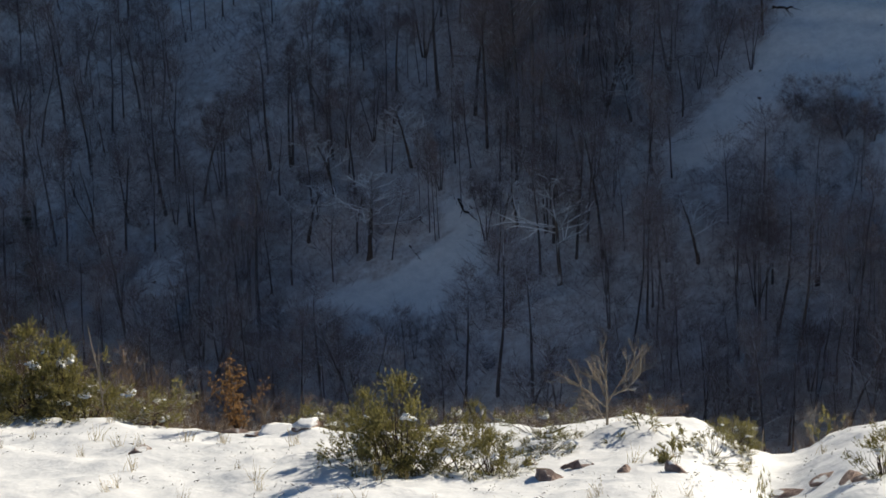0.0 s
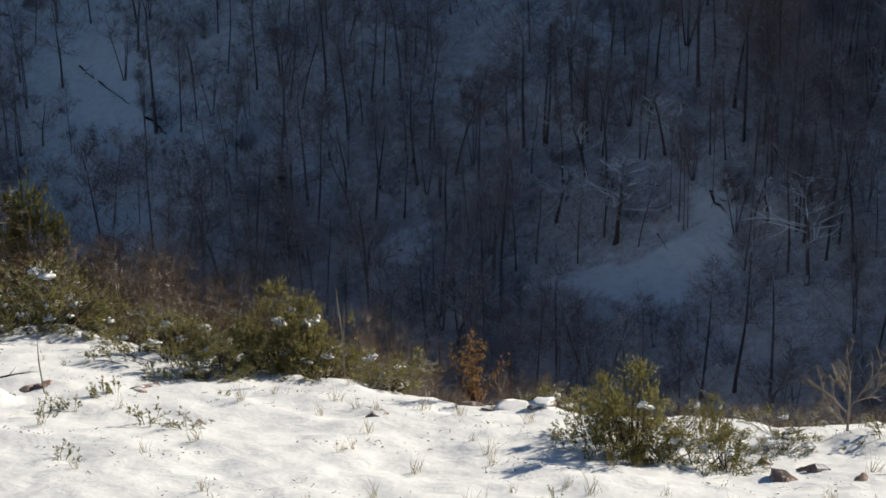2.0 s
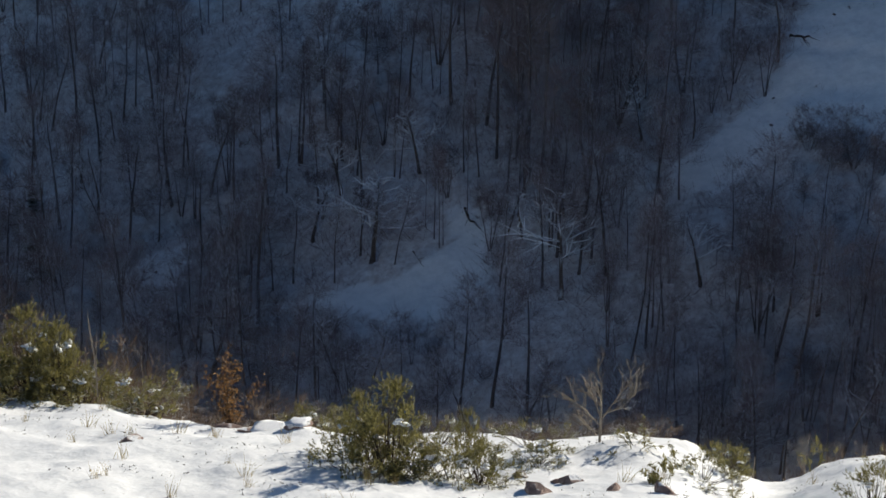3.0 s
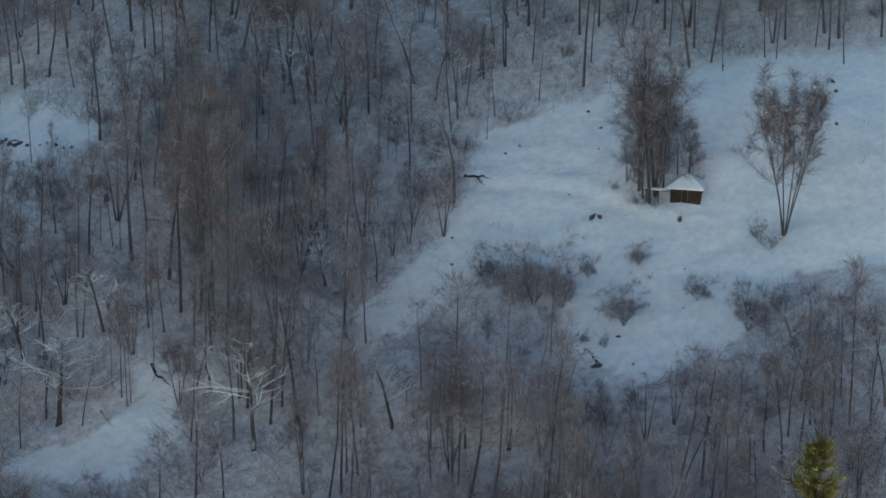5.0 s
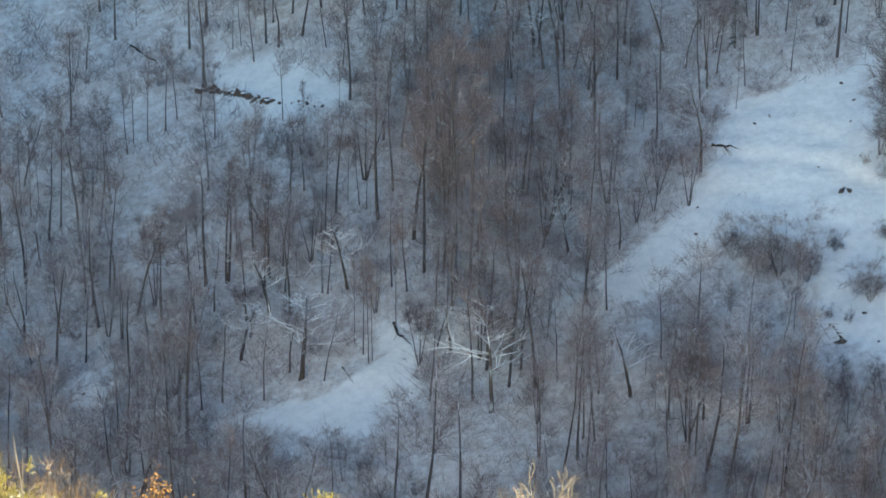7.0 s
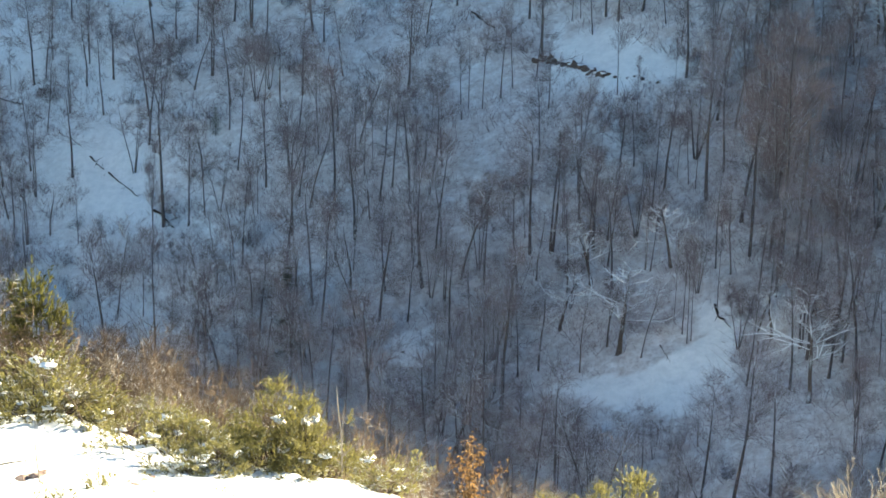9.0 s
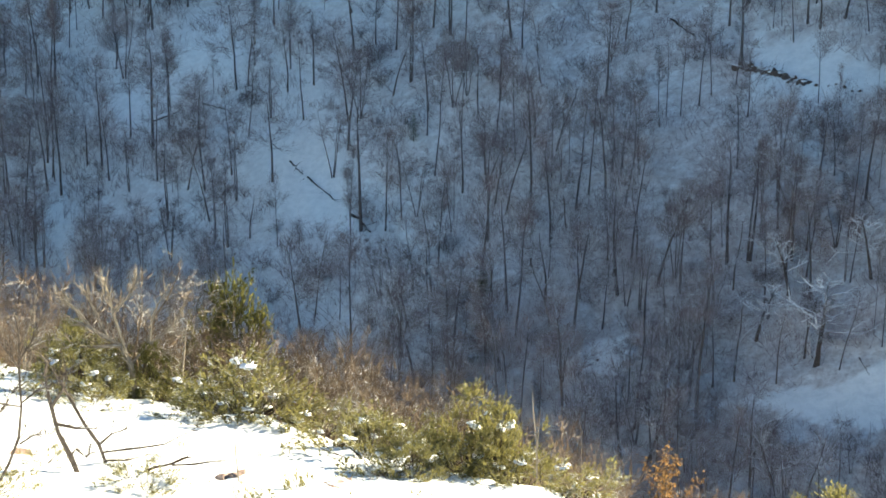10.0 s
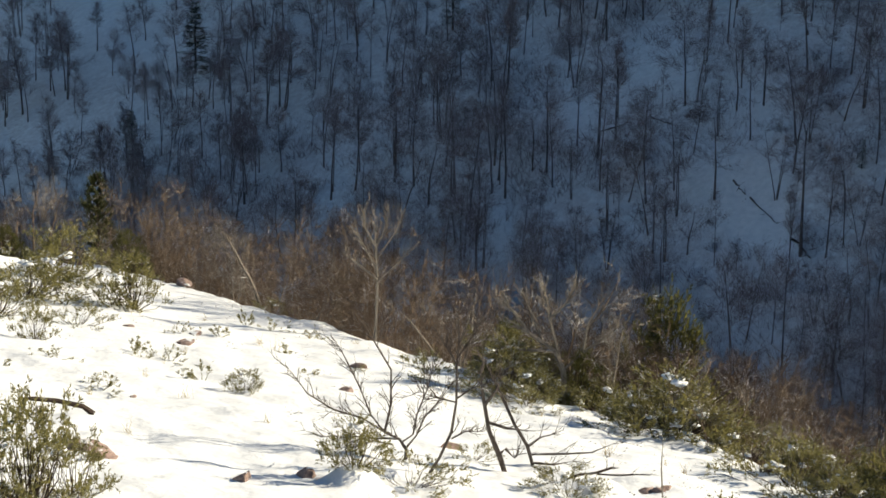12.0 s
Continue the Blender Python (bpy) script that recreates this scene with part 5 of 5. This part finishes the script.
stem_tree("dry_bush", "pale dead bush with bare crooked limbs", 5.68, 29.72, (((0.00, 0.00), (0.00, 0.61), (-0.02, 1.02), (-0.09, 1.33)), ((0.00, 0.41), (0.19, 0.71), (0.43, 1.12), (0.47, 1.22)), ((0.00, 0.31), (-0.28, 0.61), (-0.52, 0.82)), ((0.00, 0.46), (-0.14, 0.82), (-0.28, 1.02)), ((0.09, 0.56), (0.33, 0.71), (0.57, 1.02)), ((0.00, 0.20), (-0.19, 0.25), (-0.38, 0.46)),), 0.024, PALE, 16, 88)
stem_tree("fallen_branch", "dark forked branch lying on snow", -10.07, 32.55, (((0.00, 0.00), (0.26, 0.08), (0.58, 0.15), (0.84, 0.26), (1.00, 0.28)), ((0.58, 0.14), (1.00, 0.12), (1.32, 0.15), (1.68, 0.24)),), 0.035, DARK, 2, 89)
stem_tree("fallen_branch", "curved dark branch half sunk in snow", -18.11, 29.34, (((0.00, 0.00), (-0.18, 0.16), (-0.65, 0.29), (-1.07, 0.38), (-1.33, 0.43)),), 0.06, DARK, 0, 90)
stem_tree("fallen_branch", "thin dry branch leaning over a juniper", -11.45, 42.01, (((0.00, 0.00), (0.60, 0.29), (1.20, 0.72), (1.60, 1.00)), ((0.93, 0.54), (1.46, 0.60), (2.13, 0.86)),), 0.02, PALE, 3, 91)
stem_tree("bare_tree", "pale bare tree with crooked spreading limbs on the brow", -13.54, 43.75, (((0.00, 0.00), (-0.08, 0.91), (-0.31, 1.39), (-0.99, 1.89), (-1.69, 2.31)), ((-0.15, 1.08), (-0.46, 2.22), (-0.54, 2.71), (-0.66, 3.12)), ((-0.08, 0.91), (0.38, 1.39), (0.46, 2.05), (0.84, 2.88)), ((-0.31, 1.39), (-1.14, 1.39), (-1.91, 1.66)), ((-0.46, 2.22), (-0.10, 2.64), (0.15, 3.15)), ((-0.99, 1.89), (-1.35, 2.41), (-1.77, 2.79)), ((0.38, 1.39), (0.74, 1.66), (1.23, 2.04)), ((-0.59, 1.59), (-0.93, 2.34), (-1.14, 2.79)),), 0.075, PALE, 30, 92)
stem_tree("bare_tree", "slim pale bare tree with rounded top on the brow", -21.01, 49.43, (((0.00, 0.00), (0.05, 1.70), (0.00, 2.92), (-0.06, 4.00)), ((0.05, 2.23), (-0.44, 3.09), (-0.65, 3.82)), ((0.03, 2.57), (0.53, 3.36), (0.78, 3.93)), ((0.00, 2.92), (-0.32, 3.53), (-0.36, 3.96)), ((0.05, 1.88), (0.65, 2.49), (1.07, 2.96)), ((0.03, 1.96), (-0.52, 2.43), (-0.97, 2.75)), ((0.00, 2.92), (0.29, 3.53), (0.37, 4.00)),), 0.05, PALE, 22, 93)


def sapling_oak(x, y, h):
    r = random.Random(71)
    wood, leaves = Shape(), Shape()
    for i in range(9):
        a = r.uniform(0, 6.28)
        pts = wander(r, Vector((0, 0, -0.05)), Vector((math.cos(a) * 0.3, math.sin(a) * 0.3, 1)), h * r.uniform(0.7, 1.05), 5, 0.1, 0.03)
        wood.tube(pts, [0.014, 0.012, 0.009, 0.007, 0.004, 0], 4)
        for _ in range(75):
            p, d = along(pts, r.uniform(0.15, 1))
            q = p + Vector((r.gauss(0, 0.05), r.gauss(0, 0.05), r.gauss(0, 0.04)))
            wood.spike(p, q - p, 0.003)
            leaves.leaf(q, Vector((r.gauss(0, 1), r.gauss(0, 1), r.gauss(-0.3, 0.7))).normalized() * r.uniform(0.05, 0.09), 0.02, r)
    top = new("oak_sapling")
    top.matrix_world = pose(x, y, ground_z(x, y))
    tagged(top, "oak sapling still holding dry orange-brown leaves", "tree")
    part("stem", wood, DARK, top)
    part("foliage", leaves, OAKLEAF, top, "dry orange-brown leaves")


sapling_oak(-0.46, 33.40, 1.56)


def grass_tuft(seed):
    r, s = random.Random(seed), Shape()
    for _ in range(15):
        a = r.uniform(0, 6.28)
        p = Vector((r.gauss(0, 0.05), r.gauss(0, 0.05), -0.02))
        s.tube(wander(r, p, Vector((math.cos(a) * 0.3, math.sin(a) * 0.3, 1)), r.uniform(0.12, 0.38), 3, 0.12, -0.03), [0.003, 0.0028, 0.002, 0], 3)
    top = new("grass_tuft", s.mesh("grass_tuft", GRASS))
    return tagged(top, "thin tuft of dry straw grass in snow", "grass", "grass tufts of the near slope")


tufts = [grass_tuft(i) for i in (1, 2, 3)]
rnd = random.Random(31)
for i in range(95):
    az = rnd.uniform(-34, 20)
    d = rnd.uniform(22, brow_at(az) - 0.5)
    x, y = d * math.sin(radians(az)), d * math.cos(radians(az))
    s = rnd.uniform(0.6, 1.3)
    copy_thing(tufts[i % 3], pose(x, y, ground_z(x, y), 0, 0, rnd.uniform(0, 360)) @ Matrix.Diagonal((s, s, s, 1)))
retire(tufts)


def litter():
    """Twig ends, needles and leaf scraps lying on the near snow."""
    r, s = random.Random(41), Shape()
    for _ in range(4200):
        az = r.uniform(-36, 22)
        d = brow_at(az) * r.uniform(0.62, 1.03)
        x, y = d * math.sin(radians(az)), d * math.cos(radians(az))
        if noise.noise(Vector((x, y, 0)) * 0.35) < 0.02:
            continue
        p = Vector((x, y, ground_z(x, y)))
        for _ in range(r.choice((1, 1, 2, 4))):
            s.spike(p + Vector((r.gauss(0, 0.06), r.gauss(0, 0.06), 0)), Vector((r.gauss(0, 1), r.gauss(0, 1), abs(r.gauss(0, 0.5)))) * r.uniform(0.015, 0.05), r.uniform(0.004, 0.011))
    tagged(new("litter", s.mesh("litter", DARK)), "scattered twig ends and leaf scraps on snow", "litter", kind="stuff")


litter()
